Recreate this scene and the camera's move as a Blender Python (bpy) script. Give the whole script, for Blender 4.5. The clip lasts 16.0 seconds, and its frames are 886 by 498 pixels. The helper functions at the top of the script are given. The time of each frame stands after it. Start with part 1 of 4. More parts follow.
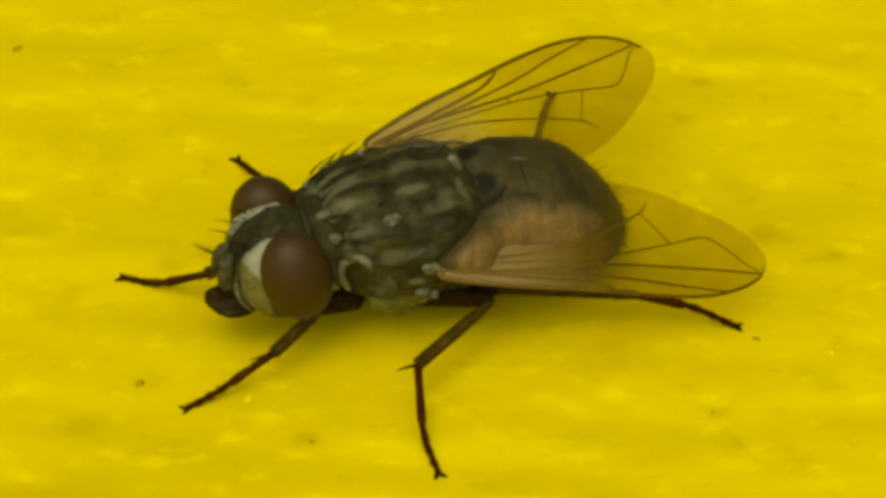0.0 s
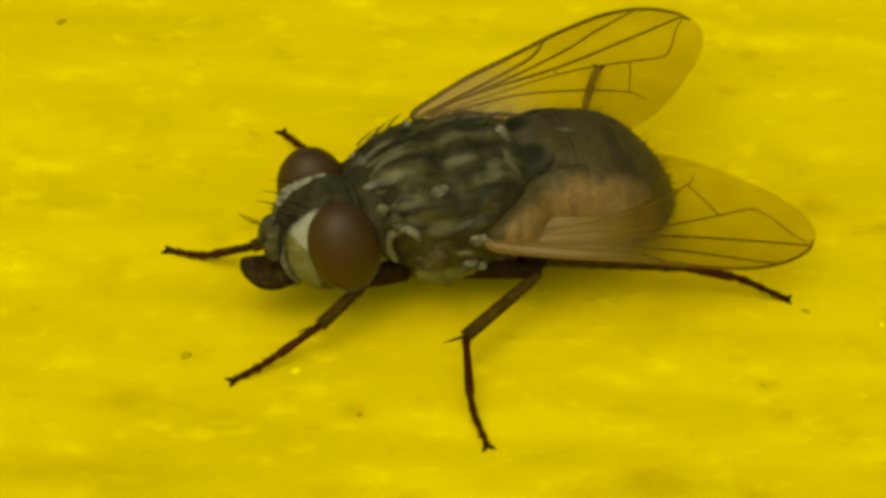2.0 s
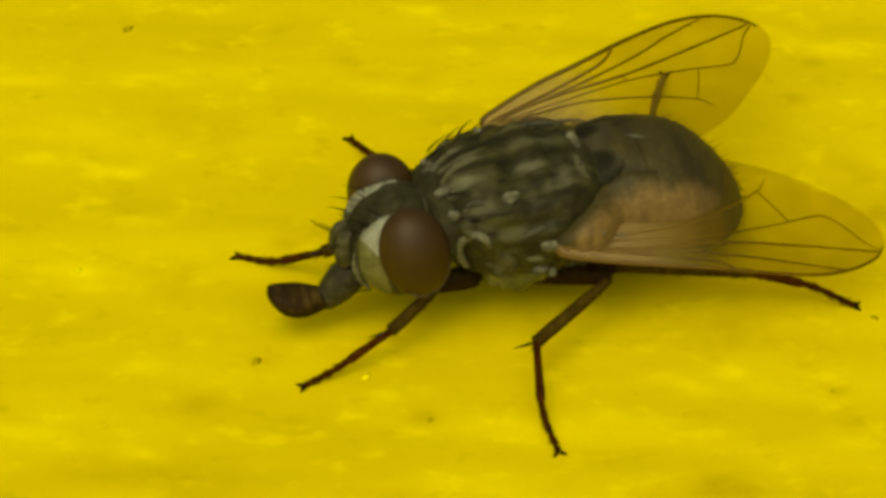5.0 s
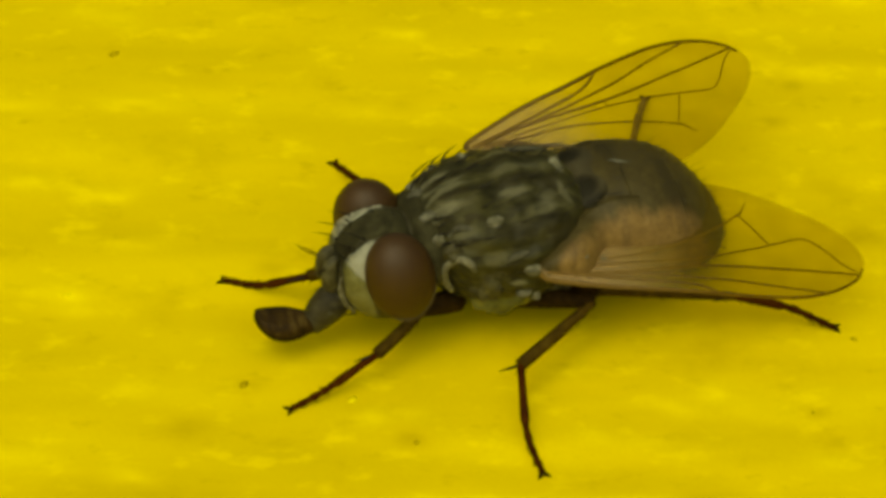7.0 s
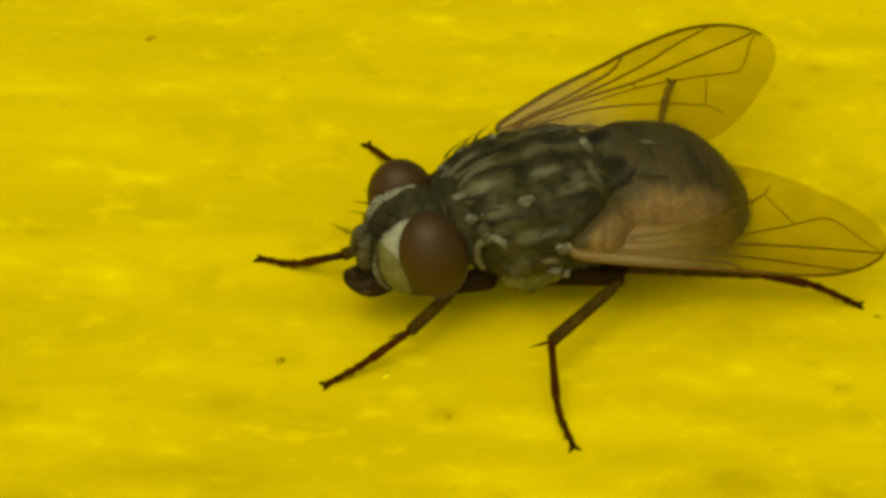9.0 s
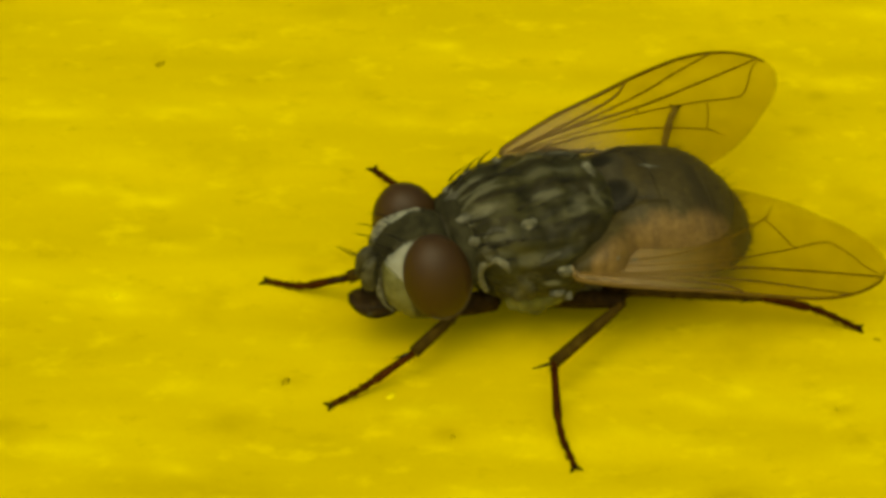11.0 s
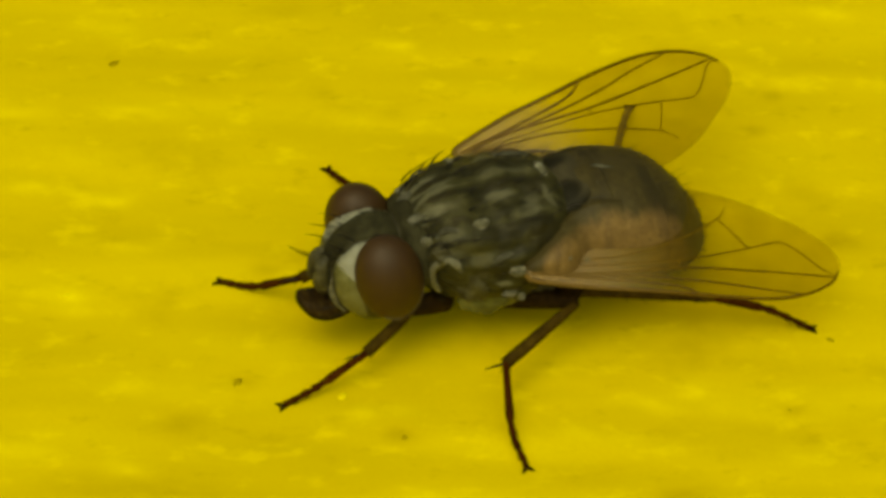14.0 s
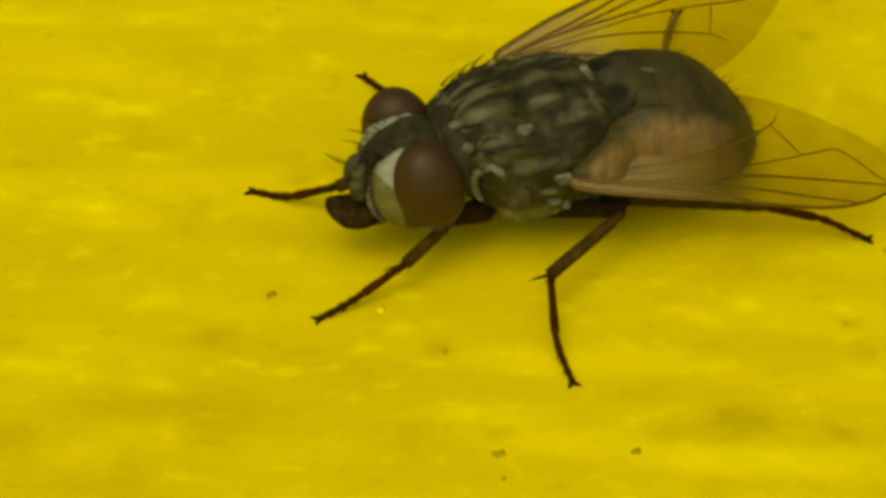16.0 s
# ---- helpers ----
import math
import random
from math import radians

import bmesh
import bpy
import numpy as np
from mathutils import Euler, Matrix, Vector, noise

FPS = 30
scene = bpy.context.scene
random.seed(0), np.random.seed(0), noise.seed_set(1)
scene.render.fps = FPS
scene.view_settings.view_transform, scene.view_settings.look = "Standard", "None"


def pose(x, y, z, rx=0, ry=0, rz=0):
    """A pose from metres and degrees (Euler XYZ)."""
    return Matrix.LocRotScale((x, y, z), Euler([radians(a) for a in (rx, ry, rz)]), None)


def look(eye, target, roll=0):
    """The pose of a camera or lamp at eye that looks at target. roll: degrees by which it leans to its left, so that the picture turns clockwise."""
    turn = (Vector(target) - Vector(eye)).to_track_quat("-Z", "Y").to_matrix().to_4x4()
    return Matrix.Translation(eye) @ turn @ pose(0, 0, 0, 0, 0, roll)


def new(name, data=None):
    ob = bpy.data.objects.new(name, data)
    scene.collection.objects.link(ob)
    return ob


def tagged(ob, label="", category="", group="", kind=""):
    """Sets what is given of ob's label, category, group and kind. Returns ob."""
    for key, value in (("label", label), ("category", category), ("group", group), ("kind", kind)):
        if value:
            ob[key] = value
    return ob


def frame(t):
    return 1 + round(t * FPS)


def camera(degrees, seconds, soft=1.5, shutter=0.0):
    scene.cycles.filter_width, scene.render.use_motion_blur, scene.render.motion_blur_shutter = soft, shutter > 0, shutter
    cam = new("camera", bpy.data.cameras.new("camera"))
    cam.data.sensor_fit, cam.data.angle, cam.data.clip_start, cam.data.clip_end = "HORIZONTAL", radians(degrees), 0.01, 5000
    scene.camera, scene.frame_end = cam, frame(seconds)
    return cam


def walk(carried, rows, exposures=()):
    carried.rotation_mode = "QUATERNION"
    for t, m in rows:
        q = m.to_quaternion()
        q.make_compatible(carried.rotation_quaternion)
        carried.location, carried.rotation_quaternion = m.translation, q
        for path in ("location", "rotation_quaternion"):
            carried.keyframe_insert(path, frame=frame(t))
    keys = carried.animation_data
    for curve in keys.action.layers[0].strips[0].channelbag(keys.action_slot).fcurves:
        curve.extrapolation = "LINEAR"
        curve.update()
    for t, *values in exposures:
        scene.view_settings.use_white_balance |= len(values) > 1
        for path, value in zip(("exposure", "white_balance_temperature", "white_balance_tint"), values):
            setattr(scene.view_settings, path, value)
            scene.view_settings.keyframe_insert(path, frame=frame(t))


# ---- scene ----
# A house fly, about 7 mm long, on a yellow painted board. Fly shapes are given in millimetres.
MM = 0.001

cam = camera(11.0, 16.0, soft=3.9)
PATH = [
    (0, (0.000329, -0.059038, 0.051977), (0.000568, 0.001768, -0.000009), 0.35),
    (0.2, (0.000262, -0.059124, 0.051987), (0.000565, 0.001799, 0.000138), 0.30),
    (0.5, (0.000161, -0.059253, 0.052002), (0.000154, 0.001741, 0.000236), 0.22),
    (0.7, (0.000084, -0.059366, 0.052011), (-0.000047, 0.001654, 0.000276), 0.20),
    (1, (-0.000032, -0.059536, 0.052025), (-0.000174, 0.001460, 0.000261), 0.16),
    (1.2, (-0.000135, -0.059344, 0.051914), (-0.000230, 0.001576, 0.000062), 0.12),
    (1.5, (-0.000289, -0.059057, 0.051748), (-0.000530, 0.001752, -0.000234), 0.05),
    (1.7, (-0.000181, -0.059064, 0.051576), (-0.000437, 0.001793, -0.000351), 0.05),
    (2, (-0.000019, -0.059074, 0.051317), (-0.000247, 0.001763, -0.000633), 0.06),
    (2.2, (0.000097, -0.059119, 0.051599), (-0.000120, 0.001728, -0.000339), 0.10),
    (2.5, (0.000271, -0.059186, 0.052021), (0.000274, 0.001800, 0.000246), 0.15),
    (2.7, (0.000159, -0.059252, 0.052247), (0.000355, 0.001922, 0.000694), 0.08),
    (3, (-0.000009, -0.059351, 0.052587), (-0.000208, 0.001721, 0.000913), -0.03),
    (3.2, (-0.000166, -0.059249, 0.052536), (-0.000380, 0.001815, 0.000853), -0.03),
    (3.5, (-0.000402, -0.059096, 0.052460), (-0.000604, 0.001866, 0.000657), -0.02),
    (3.7, (-0.000497, -0.059061, 0.052152), (-0.000712, 0.001922, 0.000374), -0.10),
    (4, (-0.000640, -0.059009, 0.051691), (-0.001187, 0.001927, -0.000141), -0.21),
    (4.2, (-0.000589, -0.058772, 0.051487), (-0.001329, 0.002108, -0.000409), -0.27),
    (4.5, (-0.000513, -0.058416, 0.051182), (-0.001313, 0.002394, -0.000795), -0.36),
    (4.7, (-0.000917, -0.058995, 0.051202), (-0.001487, 0.001991, -0.000570), -0.14),
    (6.8, (-0.001164, -0.059690, 0.052371), (-0.001183, 0.001213, 0.000498), 0.15),
    (7, (-0.001311, -0.059655, 0.052245), (-0.001154, 0.001301, 0.000434), 0.20),
    (7.2, (-0.001221, -0.059608, 0.052350), (-0.001199, 0.001375, 0.000571), 0.16),
    (7.5, (-0.001086, -0.059538, 0.052508), (-0.001001, 0.001427, 0.000708), 0.09),
    (7.7, (-0.001191, -0.059898, 0.052657), (-0.001118, 0.000979, 0.000753), 0.05),
    (8, (-0.001349, -0.060437, 0.052880), (-0.001516, 0.000477, 0.001020), -0.02),
    (8.2, (-0.001427, -0.060590, 0.052978), (-0.001745, 0.000550, 0.001385), 0.04),
    (8.5, (-0.001543, -0.060820, 0.053125), (-0.001569, 0.000269, 0.001470), 0.14),
    (8.7, (-0.001689, -0.061056, 0.053087), (-0.001688, -0.000062, 0.001321), 0.10),
    (10.8, (-0.001406, -0.061526, 0.052673), (-0.001840, -0.000189, 0.001316), -0.00),
    (11, (-0.001307, -0.062098, 0.053321), (-0.001780, -0.000639, 0.002109), -0.03),
    (11.2, (-0.001284, -0.062096, 0.053286), (-0.001102, -0.000533, 0.002192), -0.02),
    (11.5, (-0.001250, -0.062092, 0.053233), (-0.001725, -0.000604, 0.002056), -0.01),
    (11.7, (-0.001276, -0.062070, 0.053205), (-0.001764, -0.000573, 0.002040), 0.02),
    (12, (-0.001314, -0.062036, 0.053164), (-0.001687, -0.000570, 0.001962), 0.06),
    (12.2, (-0.001351, -0.062155, 0.053016), (-0.001815, -0.000533, 0.002002), -0.01),
    (12.5, (-0.001407, -0.062334, 0.052794), (-0.002059, -0.000878, 0.001581), -0.12),
    (12.7, (-0.001509, -0.062230, 0.052624), (-0.001887, -0.000878, 0.001283), -0.02),
    (13, (-0.001663, -0.062073, 0.052369), (-0.002253, -0.000698, 0.001058), 0.13),
    (13.2, (-0.001525, -0.062169, 0.052540), (-0.002238, -0.000870, 0.001139), 0.03),
    (13.5, (-0.001319, -0.062312, 0.052796), (-0.001991, -0.001018, 0.001390), -0.12),
    (13.7, (-0.001142, -0.062170, 0.052991), (-0.001483, -0.000829, 0.001639), 0.01),
    (14, (-0.000876, -0.061958, 0.053283), (-0.000950, -0.000532, 0.002031), 0.20),
    (14.2, (-0.000868, -0.061604, 0.052915), (-0.001154, -0.000121, 0.001731), 0.11),
    (14.5, (-0.000857, -0.061073, 0.052362), (-0.001204, 0.000155, 0.000874), -0.03),
    (14.7, (-0.001025, -0.060914, 0.052036), (-0.001247, 0.000317, 0.000551), -0.03),
    (15, (-0.001276, -0.060675, 0.051548), (-0.001634, 0.000496, -0.000007), -0.03),
    (15.2, (-0.001322, -0.060549, 0.051423), (-0.001721, 0.000541, -0.000228), -0.06),
    (15.5, (-0.001390, -0.060359, 0.051236), (-0.001840, 0.000526, -0.000657), -0.10),
    (15.7, (-0.001373, -0.060253, 0.051016), (-0.001776, 0.000589, -0.000926), -0.06),
    (16, (-0.001348, -0.060095, 0.050686), (-0.001657, 0.000823, -0.001168), 0.00),
]
walk(cam, [(t, look(eye, target, roll)) for t, eye, target, roll in PATH], exposures=[(0.0, -0.355, 9000, -19), (8.7, -0.395, 9000, -19), (10.8, -0.44, 9000, -19), (16.0, -0.485, 9000, -19)])

# ---- light: open shade under a bright hazy sky ----
world = bpy.data.worlds.new("sky")
scene.world = world
world.use_nodes = True
wn = world.node_tree
sky = wn.nodes.new("ShaderNodeTexSky")
sky.sky_type, sky.sun_disc = "NISHITA", False
sky.sun_elevation, sky.sun_rotation = radians(61), radians(208)
sky.air_density, sky.dust_density, sky.ozone_density = 0.4, 7.0, 0.2
wn.nodes["Background"].inputs["Strength"].default_value = 0.13
wn.links.new(sky.outputs["Color"], wn.nodes["Background"].inputs["Color"])
sun = new("sun", bpy.data.lights.new("sun", "SUN"))
sun.data.energy, sun.data.angle, sun.data.color = 1.1, radians(60), (1.0, 0.96, 0.88)
sun.matrix_world = look((0.14, -0.22, 0.465), (0, 0, 0))


# ---- materials ----
def material(name, rough=0.5, metal=0.0, spec=0.5):
    m = bpy.data.materials.new(name)
    m.use_nodes = True
    n = m.node_tree.nodes
    b = n["Principled BSDF"]
    b.inputs["Roughness"].default_value, b.inputs["Metallic"].default_value = rough, metal
    b.inputs["Specular IOR Level"].default_value = spec
    return m, m.node_tree, b


def mm_coords(nt, stretch=(1, 1, 1)):
    """Object coordinates in millimetres."""
    co = nt.nodes.new("ShaderNodeTexCoord")
    mp = nt.nodes.new("ShaderNodeMapping")
    mp.inputs["Scale"].default_value = [s / MM for s in stretch]
    nt.links.new(co.outputs["Object"], mp.inputs["Vector"])
    return mp.outputs["Vector"]


def noise_of(nt, vec, scale, detail=4, rough=0.55):
    n = nt.nodes.new("ShaderNodeTexNoise")
    n.inputs["Scale"].default_value, n.inputs["Detail"].default_value, n.inputs["Roughness"].default_value = scale, detail, rough
    nt.links.new(vec, n.inputs["Vector"])
    return n.outputs["Fac"]


def ramp_of(nt, fac, stops):
    r = nt.nodes.new("ShaderNodeValToRGB")
    el = r.color_ramp.elements
    while len(el) < len(stops):
        el.new(0.5)
    for e, (p, c) in zip(el, stops):
        e.position, e.color = p, (*c, 1) if len(c) == 3 else c
    nt.links.new(fac, r.inputs["Fac"])
    return r.outputs["Color"]


def mix_of(nt, fac, a, b, mode="MIX"):
    m = nt.nodes.new("ShaderNodeMix")
    m.data_type, m.blend_type = "RGBA", mode
    for v, s in ((fac, m.inputs["Factor"]), (a, m.inputs[6]), (b, m.inputs[7])):
        if isinstance(v, (int, float)):
            s.default_value = v
        elif isinstance(v, tuple):
            s.default_value = (*v, 1)
        else:
            nt.links.new(v, s)
    return m.outputs[2]


def calc(nt, op, a, b=0.0, c=None, clamp=False):
    m = nt.nodes.new("ShaderNodeMath")
    m.operation, m.use_clamp = op, clamp
    for v, s in zip((a, b, c), m.inputs):
        if v is None:
            continue
        if isinstance(v, (int, float)):
            s.default_value = v
        else:
            nt.links.new(v, s)
    return m.outputs[0]


def soft_step(nt, v, lo, hi):
    m = nt.nodes.new("ShaderNodeMapRange")
    m.interpolation_type = "SMOOTHSTEP"
    m.inputs["From Min"].default_value, m.inputs["From Max"].default_value = lo, hi
    nt.links.new(v, m.inputs["Value"])
    return m.outputs["Result"]


def bump_of(nt, bsdf, height, strength, distance):
    b = nt.nodes.new("ShaderNodeBump")
    b.inputs["Strength"].default_value, b.inputs["Distance"].default_value = strength, distance * MM
    nt.links.new(height, b.inputs["Height"])
    nt.links.new(b.outputs["Normal"], bsdf.inputs["Normal"])


def split(nt, vec):
    s = nt.nodes.new("ShaderNodeSeparateXYZ")
    nt.links.new(vec, s.inputs["Vector"])
    return s.outputs[0], s.outputs[1], s.outputs[2]


def patches(nt, vec, spots, wobble=0.05):
    """A soft mask of oval patches: (centre, radii, turn about z, strength) in millimetres, with uneven edges."""
    n = nt.nodes.new("ShaderNodeTexNoise")
    n.inputs["Scale"].default_value, n.inputs["Detail"].default_value = 3.0, 3
    nt.links.new(vec, n.inputs["Vector"])
    off = nt.nodes.new("ShaderNodeVectorMath")
    off.operation = "MULTIPLY_ADD"
    off.inputs[1].default_value, off.inputs[2].default_value = (4 * wobble,) * 3, (-2 * wobble,) * 3
    nt.links.new(n.outputs["Color"], off.inputs[0])
    add = nt.nodes.new("ShaderNodeVectorMath")
    add.operation = "ADD"
    nt.links.new(vec, add.inputs[0])
    nt.links.new(off.outputs[0], add.inputs[1])
    total = None
    for centre, radii, turn, strength in spots:
        mp = nt.nodes.new("ShaderNodeMapping")
        mp.vector_type = "TEXTURE"
        mp.inputs["Location"].default_value, mp.inputs["Rotation"].default_value, mp.inputs["Scale"].default_value = centre, (0, 0, radians(turn)), radii
        nt.links.new(add.outputs[0], mp.inputs["Vector"])
        ln = nt.nodes.new("ShaderNodeVectorMath")
        ln.operation = "LENGTH"
        nt.links.new(mp.outputs["Vector"], ln.inputs[0])
        f = calc(nt, "MULTIPLY", calc(nt, "SUBTRACT", 1.0, soft_step(nt, ln.outputs["Value"], 0.6, 1.25)), strength)
        total = f if total is None else calc(nt, "MAXIMUM", total, f)
    return total


def mirrored(nt, vec):
    """The same coordinates with the two sides of the body laid over each other."""
    x, y, z = split(nt, vec)
    c = nt.nodes.new("ShaderNodeCombineXYZ")
    nt.links.new(x, c.inputs[0])
    nt.links.new(calc(nt, "ABSOLUTE", y), c.inputs[1])
    nt.links.new(z, c.inputs[2])
    return c.outputs[0]


def paint_material():
    """Brushed yellow gloss: sheen of the strokes is painted in lighter, soiled places browner (a mesh attribute says
    which).
    """
    m, nt, b = material("yellow_gloss_paint", 0.5, 0, 0.22)
    v = mm_coords(nt)
    streak = noise_of(nt, mm_coords(nt, (0.16, 0.62, 1)), 1.0, 2.5, 0.5)
    blotch = noise_of(nt, v, 0.4, 4, 0.55)
    grain = noise_of(nt, v, 9.0, 3)
    # Lighter streaks and flecks put the gloss sheen into the base colour.
    col = ramp_of(nt, streak, [(0.25, (0.66, 0.50, 0.0)), (0.5, (0.745, 0.566, 0.0)), (0.75, (0.84, 0.645, 0.0))])
    hair = noise_of(nt, mm_coords(nt, (0.35, 1.7, 1)), 1.0, 3, 0.5)
    col = mix_of(nt, calc(nt, "MULTIPLY", soft_step(nt, hair, 0.50, 0.78), 0.18), col, (0.88, 0.69, 0.0))
    col = mix_of(nt, calc(nt, "MULTIPLY", soft_step(nt, calc(nt, "SUBTRACT", 1.0, hair), 0.54, 0.80), 0.14), col, (0.60, 0.44, 0.0))
    smudge = noise_of(nt, mm_coords(nt, (0.8, 1.4, 1)), 1.5, 4, 0.65)
    col = mix_of(nt, calc(nt, "MULTIPLY", soft_step(nt, smudge, 0.55, 0.76), 0.60), col, (0.57, 0.415, 0.0))
    fleck = noise_of(nt, mm_coords(nt, (0.85, 1.4, 1)), 1.3, 3, 0.6)
    col = mix_of(nt, calc(nt, "MULTIPLY", soft_step(nt, fleck, 0.53, 0.74), 0.55), col, (0.93, 0.75, 0.0))
    col = mix_of(nt, calc(nt, "MULTIPLY", soft_step(nt, blotch, 0.54, 0.76), 0.75), col, (0.63, 0.47, 0.0))
    sheen_soil = nt.nodes.new("ShaderNodeAttribute")
    sheen_soil.attribute_name = "sheen_soil"
    rag = calc(nt, "MULTIPLY", sheen_soil.outputs["Fac"], calc(nt, "MULTIPLY_ADD", noise_of(nt, mm_coords(nt, (1.3, 2.2, 1)), 1.5, 3, 0.6), 1.6, 0.2))
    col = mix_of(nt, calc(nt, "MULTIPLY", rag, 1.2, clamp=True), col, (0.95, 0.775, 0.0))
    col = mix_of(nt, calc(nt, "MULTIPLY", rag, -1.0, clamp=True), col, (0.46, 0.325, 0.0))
    nt.links.new(col, b.inputs["Base Color"])
    nt.links.new(calc(nt, "MULTIPLY_ADD", blotch, 0.25, 0.30), b.inputs["Roughness"])
    h = calc(nt, "MULTIPLY_ADD", grain, 0.25, streak)
    bump_of(nt, b, h, 0.2, 0.04)
    return m


# Dust and dark places of the back and flanks: centre, radii, turn, strength.
PALE_SPOTS = [((-0.35, 0.0, 3.05), (0.60, 0.10, 0.5), 0, 0.32), ((-0.6, 0.62, 2.9), (0.22, 0.10, 0.3), 0, 0.3), ((1.02, 0.08, 2.95), (0.46, 0.075, 0.5), 4, 0.65), ((1.16, 0.38, 2.82), (0.40, 0.095, 0.4), -14, 0.8), ((-0.06, 0.48, 3.0), (0.27, 0.085, 0.4), 0, 0.55),
              ((-0.50, 0.82, 2.77), (0.28, 0.12, 0.3), 8, 0.45), ((0.92, 0.98, 2.58), (0.30, 0.22, 0.25), 0, 0.38), ((0.52, 1.26, 2.28), (0.24, 0.16, 0.15), 0, 0.45),
              ((0.18, 1.43, 1.77), (0.15, 0.14, 0.08), 0, 0.75), ((-0.95, 0.62, 2.8), (0.08, 0.24, 0.3), 20, 0.45)]
DARK_SPOTS = [((-0.28, 0.28, 3.05), (0.62, 0.11, 0.5), 0, 0.7), ((-0.78, 0.45, 2.9), (0.20, 0.26, 0.4), 0, 0.75), ((0.00, 1.07, 2.66), (0.50, 0.13, 0.35), 0, 0.7),
              ((-0.72, 1.15, 2.40), (0.55, 0.32, 0.5), -20, 0.9), ((1.40, 0.56, 2.6), (0.16, 0.16, 0.25), 0, 0.85), ((0.78, 0.74, 2.8), (0.36, 0.06, 0.4), -12, 0.75),
              ((0.80, 0.24, 2.98), (0.55, 0.07, 0.4), -6, 0.95), ((0.25, 1.32, 2.02), (0.40, 0.25, 0.12), 0, 0.6)]


def thorax_material():
    """Grey-dusted black cuticle: long dark stripes on the back, pale dust between them, the board's bounce painted
    olive low on the flanks.
    """
    m, nt, b = material("thorax_cuticle", 0.6, 0, 0.16)
    v = mm_coords(nt)
    x, y, z = split(nt, v)
    both = mirrored(nt, v)
    fine = noise_of(nt, v, 3.2, 4, 0.55)
    drift = noise_of(nt, mm_coords(nt, (0.6, 1.4, 1.2)), 1.6, 3, 0.5)
    dust = ramp_of(nt, fine, [(0.3, (0.029, 0.026, 0.007)), (0.5, (0.044, 0.040, 0.012)), (0.72, (0.068, 0.061, 0.020))])
    dust = mix_of(nt, calc(nt, "MULTIPLY", soft_step(nt, drift, 0.46, 0.62), 0.5), dust, (0.019, 0.018, 0.007))
    # Low on the flanks the board's yellow bounce light is painted in.
    dust = mix_of(nt, soft_step(nt, calc(nt, "MULTIPLY", z, -1.0), -1.75, -1.25), dust, (0.060, 0.056, 0.016))
    col = mix_of(nt, patches(nt, both, DARK_SPOTS), dust, (0.022, 0.018, 0.005))
    streak = noise_of(nt, mm_coords(nt, (1.0, 3.6, 2.4)), 1.5, 3, 0.55)
    col = mix_of(nt, calc(nt, "MULTIPLY", soft_step(nt, streak, 0.56, 0.68), 0.42), col, (0.112, 0.102, 0.044))
    col = mix_of(nt, calc(nt, "MULTIPLY", soft_step(nt, calc(nt, "SUBTRACT", 1.0, streak), 0.53, 0.64), 0.6), col, (0.014, 0.0125, 0.004))
    col = mix_of(nt, patches(nt, both, PALE_SPOTS), col, (0.148, 0.140, 0.080))
    nt.links.new(col, b.inputs["Base Color"])
    nt.links.new(calc(nt, "MULTIPLY_ADD", fine, 0.4, 0.3), b.inputs["Roughness"])
    bump_of(nt, b, calc(nt, "ADD", fine, noise_of(nt, v, 9.0, 3)), 0.3, 0.05)
    return m


def scutellum_material():
    """Brown-grey shield; the shade at each side is painted in as black."""
    m, nt, b = material("scutellum_cuticle", 0.6, 0, 0.16)
    v = mm_coords(nt)
    fine = noise_of(nt, v, 4.0, 4, 0.6)
    col = ramp_of(nt, fine, [(0.3, (0.040, 0.033, 0.015)), (0.7, (0.072, 0.060, 0.031))])
    side_shade = patches(nt, mirrored(nt, v), [((-1.36, 0.44, 2.7), (0.30, 0.27, 0.4), 0, 1.0), ((-1.35, 0.90, 2.5), (0.8, 0.40, 0.5), 0, 0.9)], 0.03)
    nt.links.new(mix_of(nt, side_shade, col, (0.013, 0.011, 0.004)), b.inputs["Base Color"])
    nt.links.new(calc(nt, "MULTIPLY_ADD", fine, 0.3, 0.4), b.inputs["Roughness"])
    bump_of(nt, b, fine, 0.3, 0.04)
    return m


def mottled(name, stops, scale=4.0, rough=0.6, bump=0.4, depth=0.04, spec=0.22):
    m, nt, b = material(name, rough, 0, spec)
    v = mm_coords(nt)
    f = noise_of(nt, v, scale, 5, 0.65)
    n = len(stops)
    col = ramp_of(nt, f, [(0.3 + 0.4 * i / (n - 1), c) for i, c in enumerate(stops)])
    nt.links.new(col, b.inputs["Base Color"])
    nt.links.new(calc(nt, "MULTIPLY_ADD", f, 0.3, rough - 0.15), b.inputs["Roughness"])
    bump_of(nt, b, calc(nt, "ADD", f, noise_of(nt, v, scale * 4, 3)), bump, depth)
    return m


